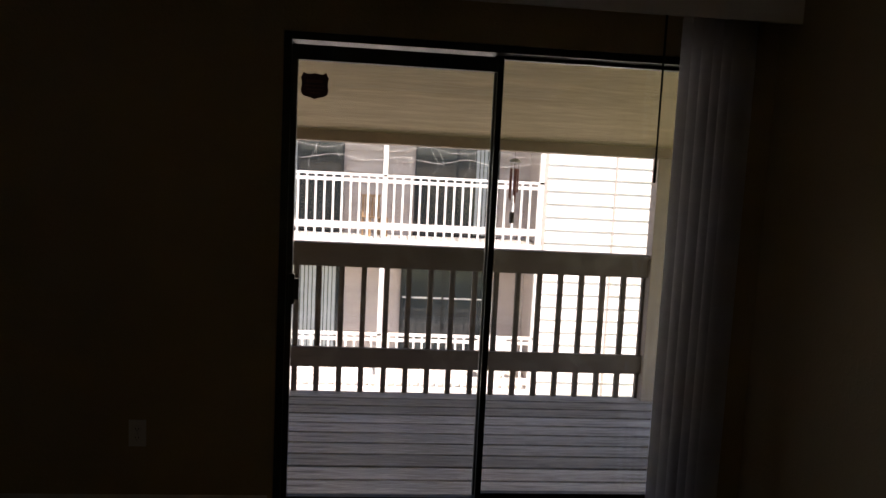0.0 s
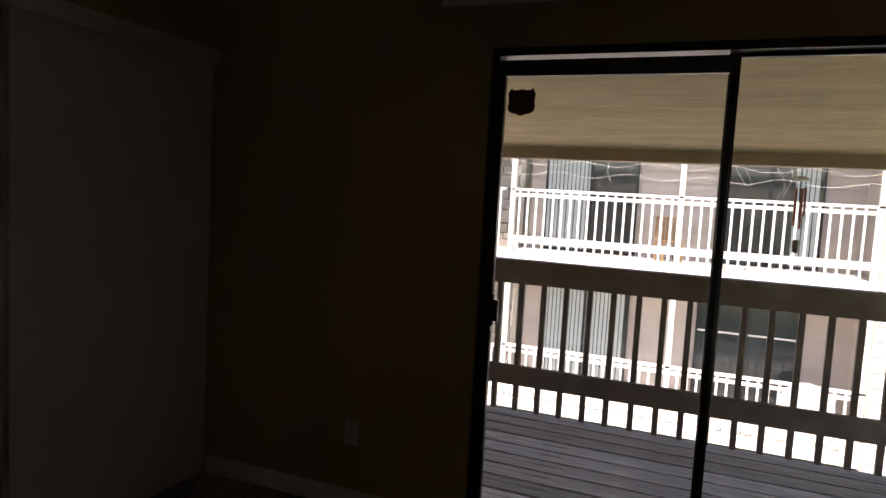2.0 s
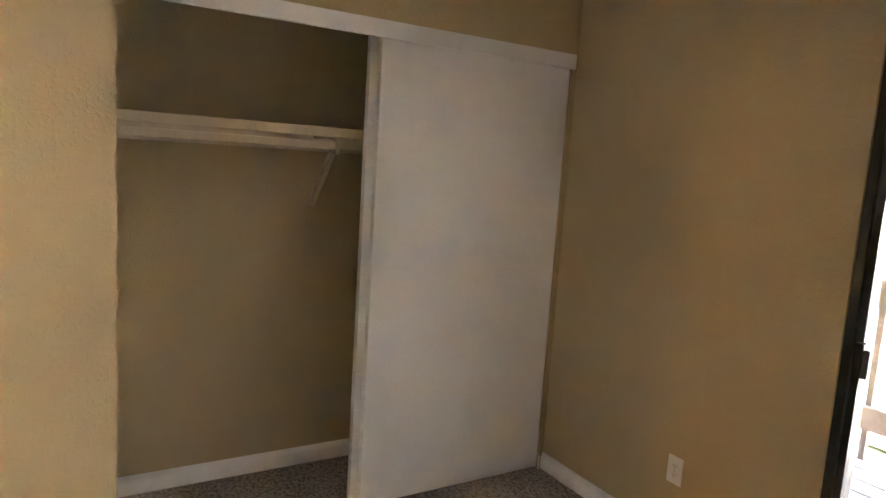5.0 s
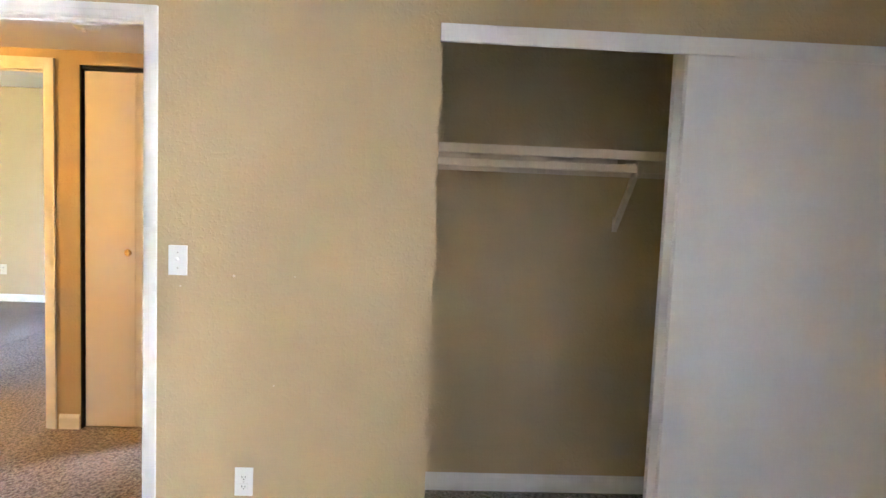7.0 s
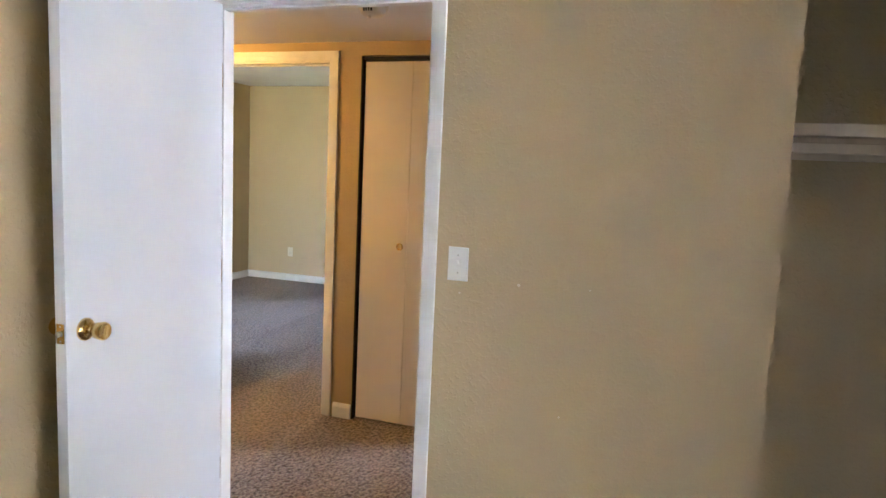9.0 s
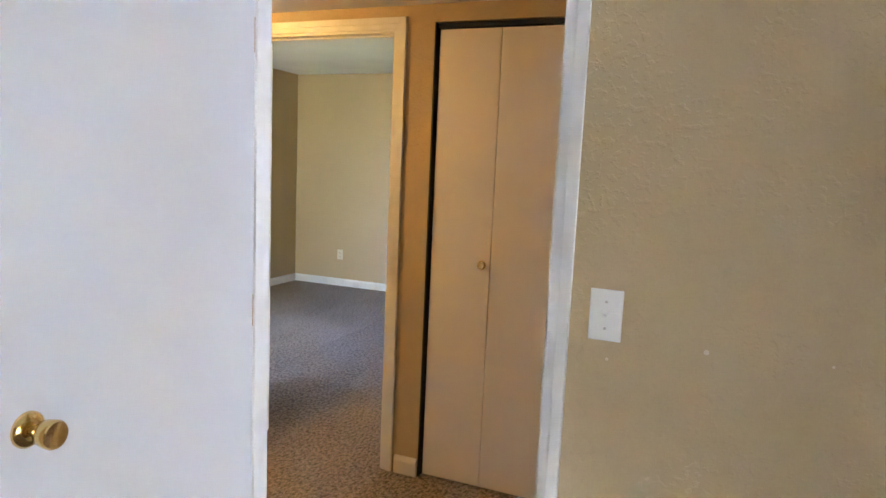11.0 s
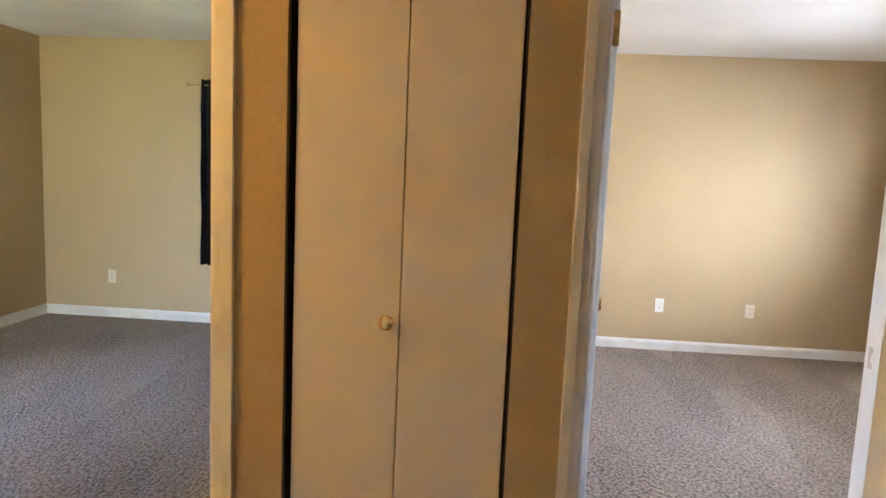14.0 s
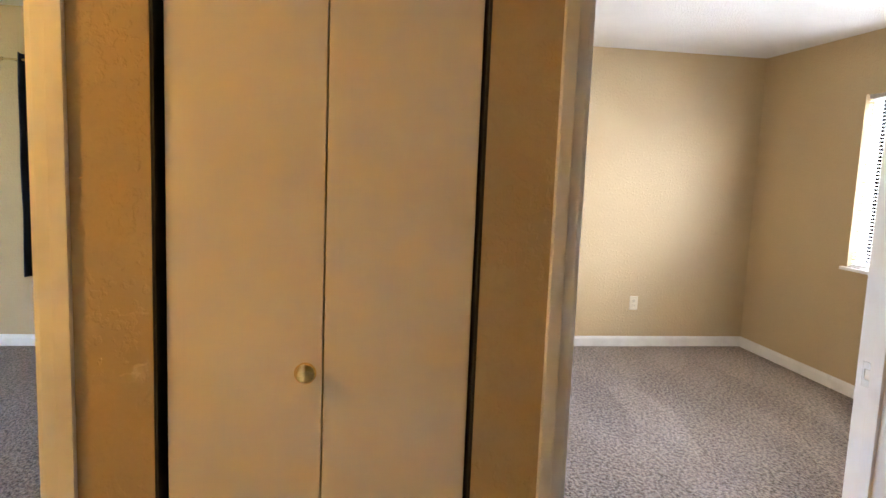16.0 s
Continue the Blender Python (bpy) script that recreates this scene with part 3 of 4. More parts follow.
br = box("bracket", 0.0, 0.02, 0.87, 0.89, -0.31, -0.24, CREAM, 0.002, sh)
for arm in (box("arm", 0.02, 0.30, 0.872, 0.888, 0.008, 0.029, CREAM, 0.002, sh), box("hook", 0.285, 0.31, 0.87, 0.89, -0.06, 0.007, CREAM, 0.002, sh)):
    arm.location.y = -0.97
bm = bmesh.new()
add_box(bm, -0.012, 0.012, -0.012, 0.012, 0.0, 0.40, 0.002)
bmesh.ops.transform(bm, matrix=pose(0.012, 0.88, -0.29, 0, 45, 0), verts=bm.verts)
brace = finish("brace", bm, CREAM, parent=sh)
br.location.y = -0.97
brace.location.y = -0.97
tagged(sh, "cream painted wardrobe shelf with hanging rail and bracket", "shelf")

# ---- patio door ----
pd = base("patio_door", (SD0 + SD1) / 2, 0.05, 0.0)
w = (SD1 - SD0) / 2
boxes("frame", [(-w + 0.002, -w + 0.033, -0.045, 0.075, 0, SDH - 0.002), (w - 0.033, w - 0.002, -0.045, 0.075, 0, SDH - 0.002), (-w + 0.033, w - 0.033, -0.045, 0.075, SDH - 0.034, SDH - 0.002), (-w + 0.033, w - 0.033, -0.045, 0.09, -0.03, 0.012)], DARKAL, 0.002, pd)


def leaf(x0, x1, y, z0, z1, stile, toprail, low=0.058):
    boxes("sash", [(x0, x0 + stile, y, y + 0.03, z0, z1), (x1 - stile, x1, y, y + 0.03, z0, z1), (x0 + stile, x1 - stile, y, y + 0.03, z1 - toprail, z1), (x0 + stile, x1 - stile, y, y + 0.03, z0, z0 + low)], DARKAL, 0.002, pd)
    g = box("pane", x0 + stile, x1 - stile, y + 0.012, y + 0.017, z0 + low, z1 - toprail, GLASS, 0, pd)
    g.visible_shadow = False


mid = 2.272 - (SD0 + SD1) / 2
leaf(-w + 0.034, mid + 0.018, -0.035, 0.016, SDH - 0.050, 0.024, 0.062)
leaf(mid - 0.012, w - 0.034, 0.012, 0.016, SDH - 0.035, 0.040, 0.014)
boxes("handle", [(-w + 0.048, -w + 0.072, -0.062, -0.036, 0.93, 1.06), (-w + 0.062, -w + 0.090, -0.058, -0.036, 0.95, 1.04)], DARKAL, 0.004, pd)
tagged(pd, "dark bronze aluminium sliding patio door, closed", "patio door", kind="structure")

# shield sticker on the pane
bm = bmesh.new()
half = [(0.0, 0.052), (0.018, 0.047), (0.034, 0.047), (0.046, 0.055), (0.052, 0.040), (0.058, 0.032), (0.054, 0.016), (0.053, 0.0), (0.057, -0.018), (0.052, -0.036), (0.038, -0.045), (0.018, -0.048), (0.0, -0.056)]
out = [bm.verts.new((px, 0.0, pz)) for px, pz in half + [(-px, pz) for px, pz in half[-2:0:-1]]]
f = bm.faces.new(out)
ext = bmesh.ops.extrude_face_region(bm, geom=[f])
bmesh.ops.translate(bm, verts=[v for v in ext["geom"] if isinstance(v, bmesh.types.BMVert)], vec=(0, -0.0012, 0))
bmesh.ops.recalc_face_normals(bm, faces=bm.faces)
st = base("shield_sticker", 1.503, 0.0255, 1.846)
finish("badge", bm, SHIELD, parent=st)
boxes("printed_line", [(-0.034, 0.034, -0.0022, -0.0014, 0.012, 0.024), (-0.040, 0.040, -0.0022, -0.0014, -0.004, 0.003), (-0.034, 0.034, -0.0022, -0.0014, -0.018, -0.012), (-0.02, 0.02, -0.0022, -0.0014, -0.032, -0.027)], SHIELDINK, parent=st)
tagged(st, "dark red shield-shaped alarm sticker on the patio glass", "sticker")

# vertical blinds pushed aside
vb = base("vertical_blinds", 2.3, -0.11, 2.158)
box("headrail", -1.06, 1.15, -0.03, 0.03, 0.045, 0.085, PLATE, 0.003, vb)
box("valance", -1.077, 1.17, -0.075, -0.065, 0.02, 0.12, PLATE, 0.003, vb)
for bx in (-1.0, 0.2, 1.1):
    box("bracket", bx, bx + 0.03, -0.064, 0.109, 0.086, 0.092, PLATE, 0, vb)
rng = random.Random(4)
for i in range(7):
    x = 0.722 + i * 0.044
    bm = bmesh.new()
    n = 6
    th = radians(101 + rng.uniform(-13, 13))
    cols = []
    for k in range(n + 1):
        u = (k / n - 0.5) * 0.089
        bow = 0.010 * (1 - (2 * k / n - 1) ** 2)
        cols.append((u * math.cos(th) - bow * math.sin(th), u * math.sin(th) + bow * math.cos(th)))
    lo, hi = -2.133, 0.04
    va = [[bm.verts.new((x + a, b, z)) for a, b in cols] for z in (lo, hi)]
    for k in range(n):
        bm.faces.new((va[0][k], va[0][k + 1], va[1][k + 1], va[1][k]))
    bmesh.ops.solidify(bm, geom=list(bm.faces), thickness=0.0012)
    finish("vane", bm, BLIND, smooth=True, parent=vb)
lathe("wand", [(0, 0), (0.005, 0), (0.004, -0.5), (0.004, -0.62), (0.006, -0.625), (0.006, -0.69), (0, -0.69)], pose(0.622, -0.02, 0.045), SLOT, 10, vb)
tagged(vb, "grey-white vertical vane blinds drawn aside from the patio door", "blinds")

# ---- far bedroom with curtain ----
cu = base("curtain", XF + 0.06, -5.70, 2.11)
bm = bmesh.new()
nu, nz = 72, 14
grid = []
for k in range(nz + 1):
    z = -1.58 * k / nz
    row = []
    for i in range(nu + 1):
        u = i / nu
        amp = 0.020 + 0.010 * k / nz
        wv = math.sin(u * 2 * math.pi * 6.5 + 0.5 * math.sin(k * 0.4)) * amp + 0.006 * math.sin(u * 40 + k)
        row.append(bm.verts.new((wv, -0.20 + 0.40 * u * (1 + 0.04 * k / nz) - 0.012 * k / nz, z + (0.006 * math.sin(u * 60) if k == 0 else 0))))
    grid.append(row)
for a, b in zip(grid, grid[1:]):
    for i in range(nu):
        bm.faces.new((a[i], a[i + 1], b[i + 1], b[i]))
bmesh.ops.solidify(bm, geom=list(bm.faces), thickness=0.003)
finish("cloth", bm, NAVY, smooth=True, parent=cu)
tagged(cu, "navy blue gathered curtain hanging from a brass rod", "curtain")
rd = base("curtain_rod", XF + 0.06, -5.2, 2.065)
lathe("rod", [(0, -0.80), (0.008, -0.80), (0.008, 0.80), (0, 0.80)], pose(0, 0, 0, 90, 0, 0), GOLDROD, 12, rd)
for s in (-1, 1):
    lathe("finial", [(0, -0.022), (0.012, -0.014), (0.016, 0), (0.012, 0.014), (0, 0.022)], pose(0, s * 0.81, 0, 90, 0, 0), GOLDROD, 14, rd)
    boxes("bracket", [(-0.0599, -0.052, s * 0.72 - 0.012, s * 0.72 + 0.012, -0.03, 0.03), (-0.052, 0.0, s * 0.72 - 0.005, s * 0.72 + 0.005, -0.012, -0.004)], GOLDROD, 0.001, rd)
tagged(rd, "thin antique brass curtain rod over a window", "curtain rod")


def window(name, along, c, out, u0, u1, z0, z1, label):
    """White frame with glass in an opening; c is the room face of the wall, out the way outside."""
    def r(a, b, d0, d1, zz0, zz1):
        d0, d1 = sorted((c + out * d0, c + out * d1))
        return (a, b, d0, d1, zz0, zz1) if along == "x" else (d0, d1, a, b, zz0, zz1)
    e = base(name)
    m = (u0 + u1) / 2
    boxes("frame", [r(u0 + 0.001, u0 + 0.035, 0.06, 0.11, z0 + .001, z1 - .001), r(u1 - 0.035, u1 - .001, 0.06, 0.11, z0 + .001, z1 - .001), r(u0 + 0.035, u1 - 0.035, 0.06, 0.11, z0 + .001, z0 + 0.035), r(u0 + 0.035, u1 - 0.035, 0.06, 0.11, z1 - 0.035, z1 - .001), r(m - 0.02, m + 0.02, 0.065, 0.105, z0 + 0.035, z1 - 0.035)], PLATE, 0.002, e)
    for a, b in ((u0 + 0.035, m - 0.02), (m + 0.02, u1 - 0.035)):
        g = boxes("pane", [r(a, b, 0.083, 0.088, z0 + 0.035, z1 - 0.035)], GLASS, 0, e)
        g.visible_shadow = False
    boxes("sill", [r(u0 - 0.03, u1 + 0.03, -0.035, 0.0, z0 - 0.022, z0), r(u0 + .001, u1 - .001, 0.0, 0.06, z0 - 0.0, z0 + 0.006)], TRIM, 0.002, e)
    return tagged(e, label, "window", kind="structure")


window("window_1", "y", XF, -1, WL0, WL1, WLZ0, WLZ1, "white-framed bedroom window beside the navy curtain")
window("window_2", "x", YR, 1, WR0, WR1, WRZ0, WRZ1, "white-framed bedroom window behind white blinds")
mb = base("mini_blinds", (WR0 + WR1) / 2, YR + 0.03, WRZ1)
hw = (WR1 - WR0) / 2 - 0.012
box("headrail", -hw, hw, -0.013, 0.013, -0.028, -0.002, STEEL, 0.002, mb)
ns = 46
zs = (WRZ1 - WRZ0 - 0.06) / ns
slat_bm = bmesh.new()
vv = [[slat_bm.verts.new((sx * hw, (k / 4 - 0.5) * 0.025, 0.0022 * (1 - (k / 2 - 1) ** 2))) for k in range(5)] for sx in (-1, 1)]
for k in range(4):
    slat_bm.faces.new((vv[0][k], vv[1][k], vv[1][k + 1], vv[0][k + 1]))
bmesh.ops.transform(slat_bm, matrix=pose(0, 0, 0, 14, 0, 0), verts=slat_bm.verts)
first = finish("slat", slat_bm, SLATS, smooth=True, parent=mb)
first.location.z = -0.045
for k in range(1, ns):
    o = first.copy()
    scene.collection.objects.link(o)
    o.location.z = -0.045 - k * zs
for cx in (-hw + 0.12, 0.0, hw - 0.12):
    box("ladder_cord", cx, cx + 0.002, -0.014, -0.013, -(WRZ1 - WRZ0) + 0.02, -0.028, PLATE, 0, mb)
box("bottom_rail", -hw, hw, -0.012, 0.012, -(WRZ1 - WRZ0) + 0.008, -(WRZ1 - WRZ0) + 0.02, PLATE, 0.002, mb)
tagged(mb, "white horizontal mini blinds in the bedroom window", "blinds")
window_lamp("window_lamp_north", ((WR0 + WR1) / 2, YR + 0.14, (WRZ0 + WRZ1) / 2), ((WR0 + WR1) / 2, YR - 3, (WRZ0 + WRZ1) / 2 - 0.4), 1.3, 1.05, LAMP_N, (0.92, 0.96, 1.0))
window_lamp("window_lamp_west", (XF - 0.14, (WL0 + WL1) / 2, (WLZ0 + WLZ1) / 2), (XF + 3, (WL0 + WL1) / 2, (WLZ0 + WLZ1) / 2 - 0.4), 0.55, 1.2, LAMP_W, (0.80, 0.89, 1.0))

# ---- balcony ----
DZ, RY = -0.14, 2.14
BX0, BX1 = -0.74, 3.935
dk = base("floor_deck", 0, 0, DZ)
structure(dk, "weathered grey-brown plank balcony deck", "deck")
# joists and rim, plus full-width sheets added to block light in the plank gaps
structure(boxes("deck_joists", [(BX0, BX1 + 0.2, 0.143, RY + 0.049, DZ - 0.10, DZ - 0.0345), (BX0, BX1 + 0.2, RY + 0.05, RY + 0.09, DZ - 0.25, DZ - 0.032), (BX0, BX1 + 0.2, 0.142, RY + 0.048, DZ - 0.30, DZ - 0.252)] + [(x0, x0 + 0.04, 0.14, RY + 0.05, DZ - 0.25, DZ - 0.101) for x0 in (-0.7, 0.1, 0.9, 1.7, 2.5, 3.3, 4.1)], RAILPAINT), "dark stained joists under the balcony, with sheets added to darken the plank gaps", "joists")
bw = 0.148
plank = None
yy = 0.146
k = 0
while yy + bw < RY + 0.10:
    if plank is None:
        plank = box("plank", BX0, BX1 + 0.2, 0, bw, -0.03, 0.0, DECKWOOD, 0.004, dk)
        plank.location = (0, yy, 0)
    else:
        o = plank.copy()
        scene.collection.objects.link(o)
        o.location = (0, yy, rng.uniform(-0.002, 0.001))
    yy += bw + 0.024
rl = base("balcony_railing", (BX0 + BX1) / 2, RY, DZ)
rc = (BX0 + BX1) / 2
boxes("top_board", [(BX0 - rc, BX1 - rc, -0.02, 0.018, 0.972, 1.115)], RAILPAINT, 0.004, rl)
boxes("cap", [(BX0 - rc, BX1 - rc, -0.045, 0.065, 1.116, 1.15)], RAILPAINT, 0.005, rl)
boxes("lower_board", [(BX0 - rc, BX1 - rc, -0.02, 0.018, 0.205, 0.355)], RAILPAINT, 0.004, rl)
bal = None
x = -0.689
while x < BX1 - 0.02:
    if bal is None:
        bal = box("baluster", -0.02, 0.02, 0.0185, 0.056, 0.0, 1.115, RAILPAINT, 0.003, rl)
        bal.location = (x - rc, 0, 0)
    else:
        o = bal.copy()
        scene.collection.objects.link(o)
        o.location = (x - rc + rng.uniform(-0.003, 0.003), 0, 0)
    x += 0.1686
tagged(rl, "brown-grey stained wooden balcony railing with upright balusters", "railing")
box("balcony_post", BX1 - 0.07, BX1 + 0.045, RY - 0.06, RY + 0.055, DZ, 1.755, POSTP, 0.004)
tagged(bpy.data.objects["balcony_post"], "taupe painted wooden post on the balcony corner", "post")
structure(box("beam", BX0 - 1, BX1 + 1.5, RY - 0.07, RY + 0.07, 1.755, 1.88, BEAM, 0.004), "taupe painted balcony roof beam", "beam")
bm = bmesh.new()
vs = add_box(bm, BX0 - 1, BX1 + 1.5, 0.142, RY + 0.12, 0, 0.1)
for v in bm.verts:
    v.co.z += 2.30 - (v.co.y - 0.142) * (2.30 - 1.835) / (RY - 0.07 - 0.142)
structure(finish("ceiling_balcony", bm, SOFFIT), "tan wood-grained panel soffit over the balcony", "ceiling")

# wind chime under the beam
wc = base("wind_chime", 2.768, RY - 0.0, 1.755)
bm = bmesh.new()
bmesh.ops.create_uvsphere(bm, u_segments=16, v_segments=8, radius=0.045)
for v in list(bm.verts):
    if v.co.z < -0.005:
        v.co.z = -0.005
    v.co.z = v.co.z * 0.6 - 0.08
finish("cap", bm, CHIMEGREY, True, wc)
lathe("cord", [(0, 0), (0.0015, 0), (0.0015, -0.46), (0, -0.46)], pose(0, 0, 0), SLOT, 6, wc)
for i in range(5):
    a = 2 * math.pi * i / 5
    lathe("tube", [(0.006, -0.13), (0.007, -0.13), (0.007, -0.31 - 0.02 * i), (0.006, -0.31 - 0.02 * i)], pose(0.03 * math.cos(a), 0.03 * math.sin(a), 0), COPPER, 10, wc)
    lathe("string", [(0.001, -0.085), (0.001, -0.13)], pose(0.03 * math.cos(a), 0.03 * math.sin(a), 0), SLOT, 5, wc)
lathe("clapper", [(0, -0.455), (0.018, -0.46), (0.018, -0.54), (0, -0.545)], pose(0, 0, 0), DARKWOOD, 12, wc)
tagged(wc, "wind chime with red-brown tubes hanging from the beam", "wind chime")

# ---- outside ----
GZ = -3.2
structure(box("ground", -300, 300, 0.5, 600, GZ - 0.3, GZ, GRASS), "dry lawn between the buildings", "ground")
structure(box("ground_back", -300, 300, -600, 0.5, GZ - 0.3, GZ, GRASS), "dry lawn behind the building", "ground")
structure(box("pavement", -40, 6.2, 2.6, 10.6, GZ, GZ + 0.05, CONCRETE), "pale concrete court before the opposite building", "pavement")


def siding(name, x0, x1, y, z0, z1, mat, parent, lap=0.27, depth=0.16):
    """Lapped boards on a wall that faces -y: each board leans out over the one below."""
    bm = bmesh.new()
    z = z0
    while z < z1 - 1e-3:
        t = min(z + lap, z1)
        p = [(x0, y - 0.042, z), (x1, y - 0.042, z), (x1, y - 0.004, t), (x0, y - 0.004, t), (x0, y + depth, z), (x1, y + depth, z), (x1, y + depth, t), (x0, y + depth, t)]
        v = [bm.verts.new(q) for q in p]
        for q in ((0, 1, 2, 3), (4, 7, 6, 5), (0, 4, 5, 1), (3, 2, 6, 7), (0, 3, 7, 4), (1, 5, 6, 2)):
            bm.faces.new([v[i] for i in q])
        z = t
    bmesh.ops.recalc_face_normals(bm, faces=bm.faces)
    return finish(name, bm, mat, parent=parent)


def far_slider(parent, x0, x1, z0, z1, y, blind):
    """Patio door of the opposite building: frame, two panes, and vanes behind a pane."""
    m = (x0 + x1) / 2
    boxes("window_frame", [(x0, x0 + 0.05, y - 0.06, y - 0.03, z0, z1), (x1 - 0.05, x1, y - 0.06, y - 0.03, z0, z1), (m - 0.03, m + 0.03, y - 0.06, y - 0.03, z0, z1), (x0 + 0.05, x1 - 0.05, y - 0.06, y - 0.03, z1 - 0.05, z1), (x0 + 0.05, x1 - 0.05, y - 0.06, y - 0.03, z0, z0 + 0.05)], DARKAL, 0, parent)
    box("window_pane", x0 + 0.05, x1 - 0.05, y - 0.036, y - 0.030, z0 + 0.05, z1 - 0.05, FARGLASS, 0, parent)
    if blind:
        a, b = blind
        boxes("blind_vane", [(a + i * 0.1, a + i * 0.1 + 0.078, y - 0.046 - 0.003 * (i % 2), y - 0.040 - 0.003 * (i % 2), z0 + 0.06, z1 - 0.06) for i in range(int((b - a) / 0.1))], FARBLIND, 0, parent)


def far_railing(parent, x0, x1, y, z0, z1, pitch, low):
    boxes("rail", [(x0, x1, y - 0.05, y + 0.05, z1 - 0.05, z1), (x0, x1, y - 0.02, y + 0.02, z1 - 0.17, z1 - 0.10), (x0, x1, y - 0.02, y + 0.02, z0 + low, z0 + low + 0.14)], FARWHITE, 0.004, parent)
    n = int((x1 - x0) / pitch)
    boxes("baluster", [(x0 + i * pitch, x0 + i * pitch + 0.045, y - 0.058, y - 0.0205, z0 - 0.02, z1 - 0.05) for i in range(n + 1)], FARWHITE, 0, parent)["kind"] = "stuff"


opp = base("opposite_building", 2.4, 11.0, GZ)
PX, PZ = 0.905, 1.03            # plan scale of the opposite building
opp_im = Matrix.Translation((-0.45 - 2.4, -11.0, 0.10 - GZ)) @ Matrix.Diagonal((PX, 1.0, PZ, 1.0))
YB, YF = 12.5, 11.0
UF, LF = 0.235, -2.85
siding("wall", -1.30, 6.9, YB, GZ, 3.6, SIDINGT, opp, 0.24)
siding("wall", 6.25, 14.0, YF, GZ, 5.2, SIDINGW, opp, 0.27, 3.5)
boxes("corner_board", [(6.17, 6.249, YF - 0.04, YF + 3.4, GZ, 5.2), (7.86, 7.91, YF - 0.060, YF - 0.043, GZ, 5.2)], SIDINGT, 0, opp)
boxes("balcony_slab", [(-1.4, 6.16, YF - 0.12, YB - 0.03, UF - 0.28, UF), (-1.4, 6.16, YF - 0.12, YB - 0.03, LF - 0.2, LF)], FARWHITE, 0.01, opp)
for i in range(18):
    box("fascia_block", -1.2 + i * 0.4, -1.1 + i * 0.4, YF - 0.14, YF - 0.121, UF - 0.22, UF - 0.17, SIDINGT, 0, opp)
far_railing(opp, -1.35, 6.16, YF, UF, 1.545, 0.199, 0.19)
far_railing(opp, -1.35, 6.16, YF, LF, -1.72, 0.199, 0.10)
for px in (-1.36, 2.38, 6.05):
    for z0, z1 in ((UF, 3.3), (LF, UF - 0.28)):
        box("post", px, px + 0.11, YF - 0.05, YF + 0.06, z0, z1, FARWHITE, 0.004, opp)
far_slider(opp, -0.90, 1.38, UF, 2.55, YB - 0.05, (-0.84, 0.26))
far_slider(opp, 3.18, 5.35, UF, 2.55, YB - 0.05, (4.75, 5.25))
far_slider(opp, -0.78, 1.38, LF, -0.45, YB - 0.05, (-0.72, 1.32))
far_slider(opp, 2.93, 5.14, LF, -0.45, YB - 0.05, None)
box("window_bar", 2.98, 5.09, YB - 0.10, YB - 0.086, -1.20, -1.165, FARWHITE, 0, opp)
boxes("eave", [(-6, 6.2, YF - 0.6, YB + 1, 3.3, 3.55)], FARWHITE, 0.01, opp)
bm = bmesh.new()
vs = add_box(bm, -8, 15, YF - 0.8, YB + 8, 5.2, 5.4)
finish("roof", bm, ROOFM, parent=opp)
# stone wing
box("mortar_wall", -7.0, -1.45, 12.0, 12.4, GZ, 5.2, MORTAR, 0, opp)
rs = random.Random(11)
bm = bmesh.new()
z = GZ
while z < 4.6:
    hgt = rs.uniform(0.14, 0.30)
    x = -7.0 + rs.uniform(0, 0.2)
    while x < -1.55:
        wd = rs.uniform(0.25, 0.65)
        x1 = min(x + wd, -1.46)
        add_box(bm, x + 0.012, x1 - 0.012, 11.95 - rs.uniform(0, 0.05), 12.02, z + 0.012, z + hgt - 0.012, 0.015)
        x = x1
    z += hgt
finish("stonework", bm, STONE, parent=opp)
box("stone_wing_body", -7.0, 14.0, 14.5, 18.0, GZ, 5.2, SIDINGW, 0, opp)
for z0, z1 in ((UF, 1.545), (LF, -1.72)):
    boxes("wing_rail", [(-6.5, -1.42, 10.72, 10.80, z1 - 0.05, z1)] + [(-6.5 + i * 0.165, -6.455 + i * 0.165, 10.72, 10.758, z0, z1 - 0.05) for i in range(31)] + [(-6.5, -1.42, 10.70, 11.9, z0 - 0.25, z0)], FARWHITE, 0, opp)
for c in opp.children:
    c.data.transform(opp_im)
tagged(opp, "cream and taupe lap-sided flats with white balconies and stonework", "building")


def patio_chair(x, y, z, turn, mat, label):
    e = base("patio_chair", x, y, z, turn)
    boxes("seat", [(-0.22, 0.22, -0.22 + i * 0.075, -0.16 + i * 0.075, 0.40, 0.42) for i in range(6)], mat, 0.003, e)
    boxes("backrest", [(-0.22 + i * 0.075, -0.17 + i * 0.075, 0.21, 0.23, 0.42, 0.86) for i in range(6)] + [(-0.23, 0.23, 0.205, 0.235, 0.86, 0.91)], mat, 0.003, e)
    for sx in (-0.2, 0.2):
        for sy in (-0.2, 0.2):
            box("leg", sx - 0.02, sx + 0.02, sy - 0.02, sy + 0.02, 0, 0.40, mat, 0.003, e)
    return tagged(e, label, "chair", group="patio chairs")


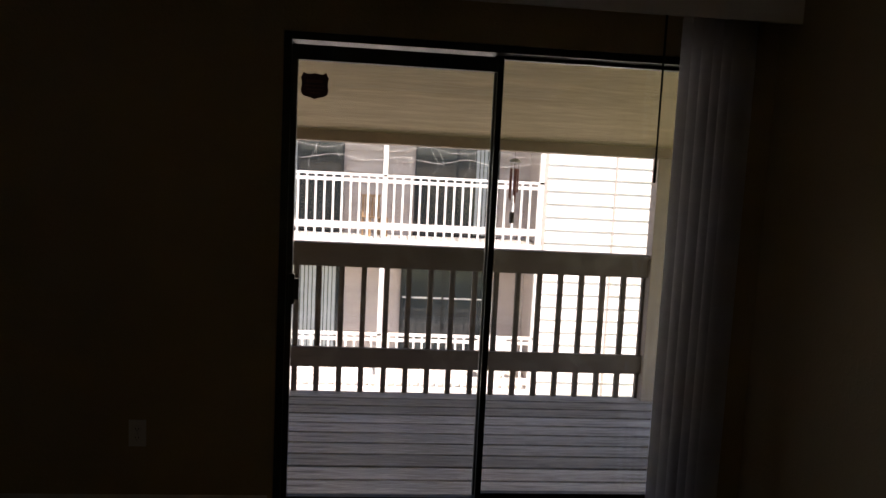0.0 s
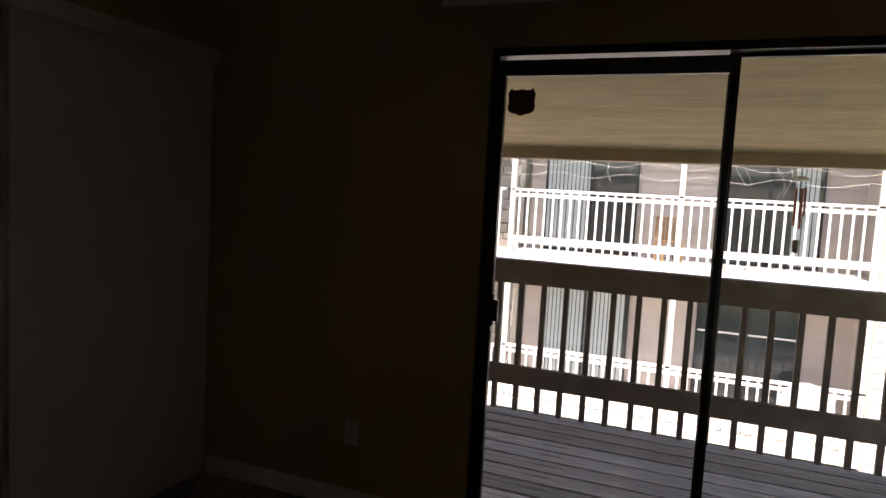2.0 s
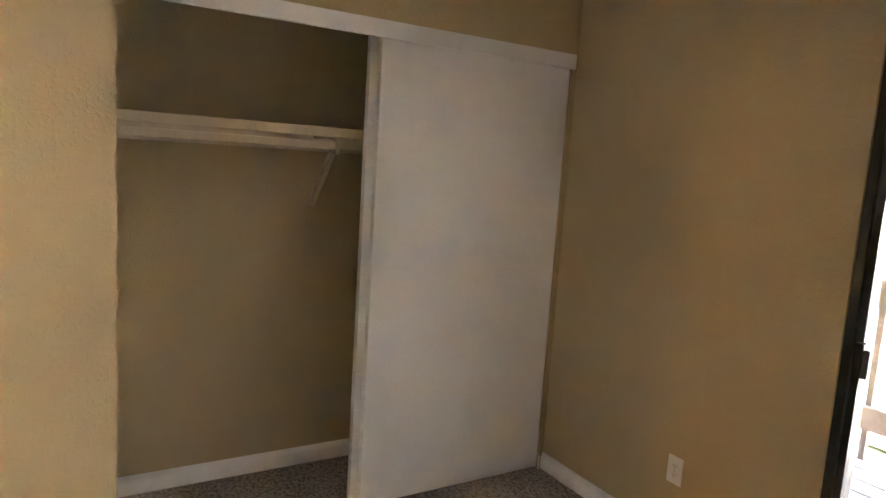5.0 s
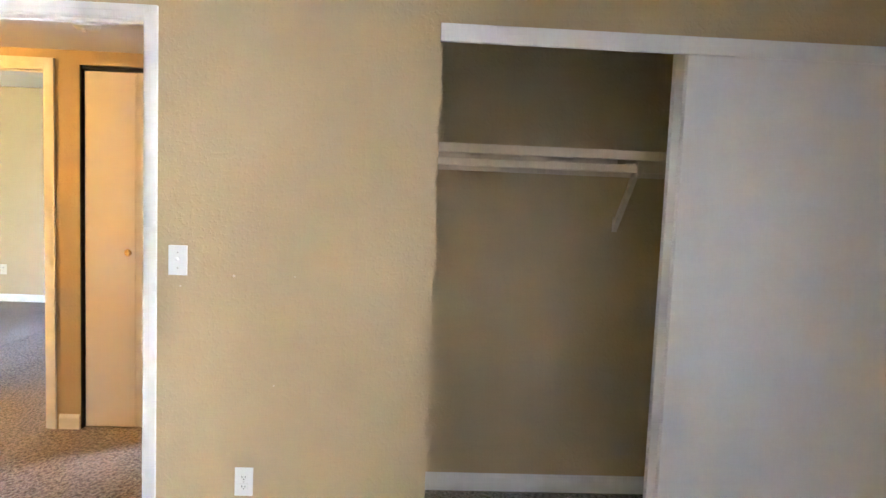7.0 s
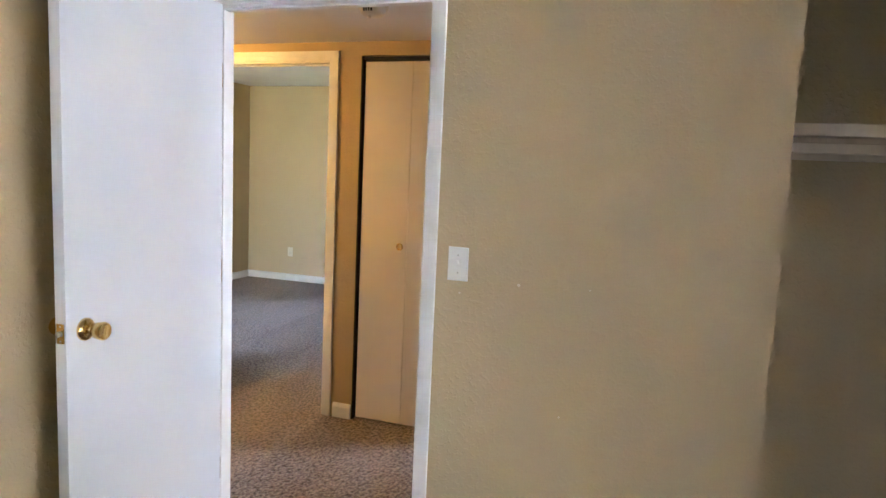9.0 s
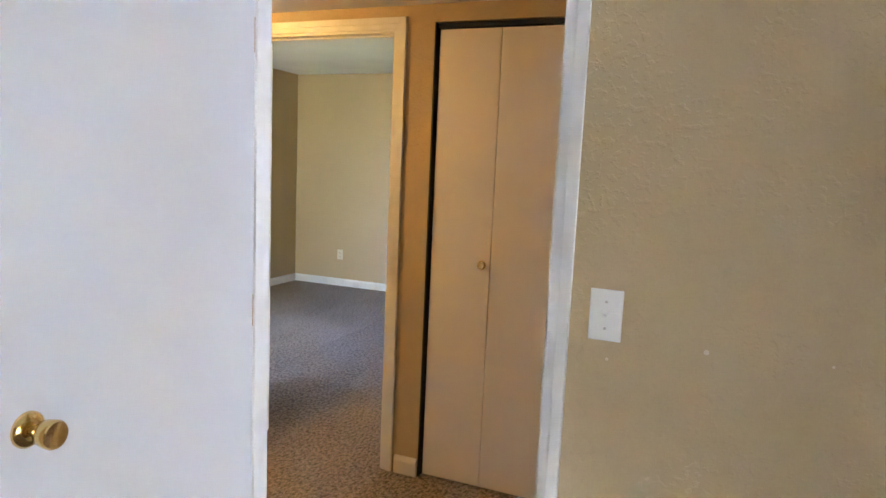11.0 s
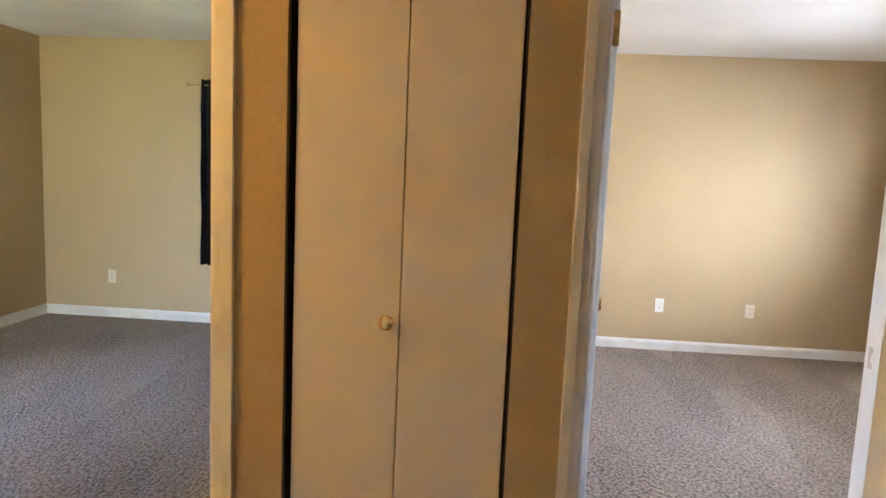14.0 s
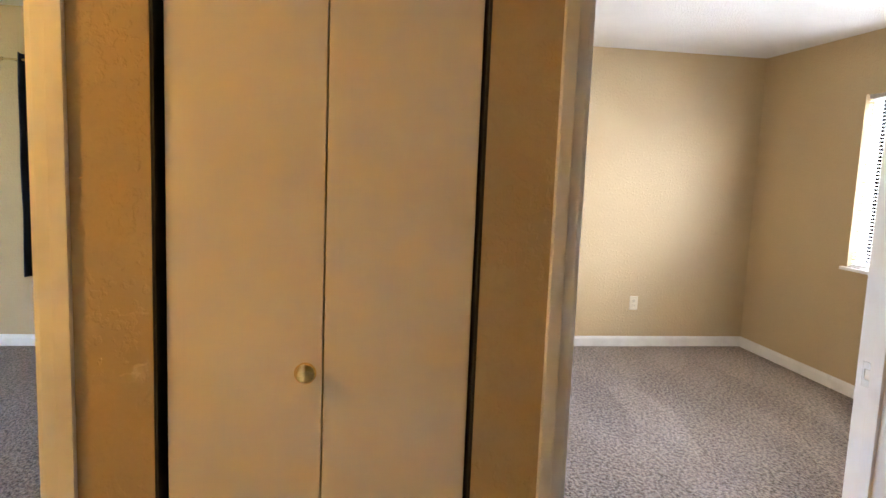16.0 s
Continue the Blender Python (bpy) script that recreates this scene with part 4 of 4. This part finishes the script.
patio_chair(1.55, 11.7, UF * PZ + 0.10, 25, PATIOW, "brown slatted wooden chair on the opposite balcony")
rt = base("patio_table", 4.33, 11.75, LF * PZ + 0.10)
lathe("top", [(0, -0.02), (0.49, -0.02), (0.505, -0.008), (0.505, 0.012), (0.49, 0.02), (0, 0.02)], pose(0, 0, 0.515, 82, 0, 0), FARWHITE, 40, rt)
lathe("pedestal", [(0, 0.02), (0.035, 0.02), (0.03, 0.5), (0, 0.5)], pose(0, 0, 0.515, -98, 0, 0), FARWHITE, 14, rt)
tagged(rt, "white round patio table tipped on its edge on the patio", "table")

# pale string lights draped under the opposite eave
sl = base("string_lights", 1.5, 10.85, 2.75)
bm = bmesh.new()
rl2 = random.Random(21)


def strand(points, radius):
    """A thin square cord through the points."""
    rings = [[bm.verts.new((px + dx * radius, dy * radius, pz + dx * radius * 0.3 + dy * radius)) for dx, dy in ((-1, 0), (0, -1), (1, 0), (0, 1))] for px, pz in points]
    for ra, rb in zip(rings, rings[1:]):
        for i in range(4):
            bm.faces.new((ra[i], ra[(i + 1) % 4], rb[(i + 1) % 4], rb[i]))


for lo in (0.50, 0.72):
    strand([(-3.2 + i * 0.2, -lo - 0.05 * math.sin(i * 0.9 + lo * 9) - 0.03 * rl2.random()) for i in range(35)], 0.0024)
for i in range(11):
    x0, deep = -3.0 + i * 0.6 + rl2.uniform(-0.15, 0.15), rl2.uniform(0.75, 1.1)
    strand([(x0 + 0.09 * math.sin(k * 1.1 + i), -0.02 - deep * k / 8) for k in range(9)], 0.002)
    strand([(x0 + 0.13 + 0.07 * math.sin(k * 0.9 + 2 * i), -0.02 - deep * 0.9 * k / 8) for k in range(9)], 0.002)
strand([(-3.2, -0.02), (3.6, -0.02)], 0.004)
bmesh.ops.recalc_face_normals(bm, faces=bm.faces)
finish("cord", bm, CHIMEGREY, parent=sl)
tagged(sl, "pale unlit string lights draped under the opposite balcony eave", "string lights")

# small paint chips on the wall by the light switch
for cy, cz, cr in ((-2.754, 1.085, 0.006), (-2.958, 1.039, 0.004), (-2.593, 0.654, 0.004), (-2.52, 1.09, 0.003)):
    lathe("paint_chip", [(cr, 0.0002), (cr * 0.7, 0.0008), (0, 0.0009)], pose(0, cy, cz, 0, 90, 0), CREAM, 7, bpy.data.objects["wall_west"])
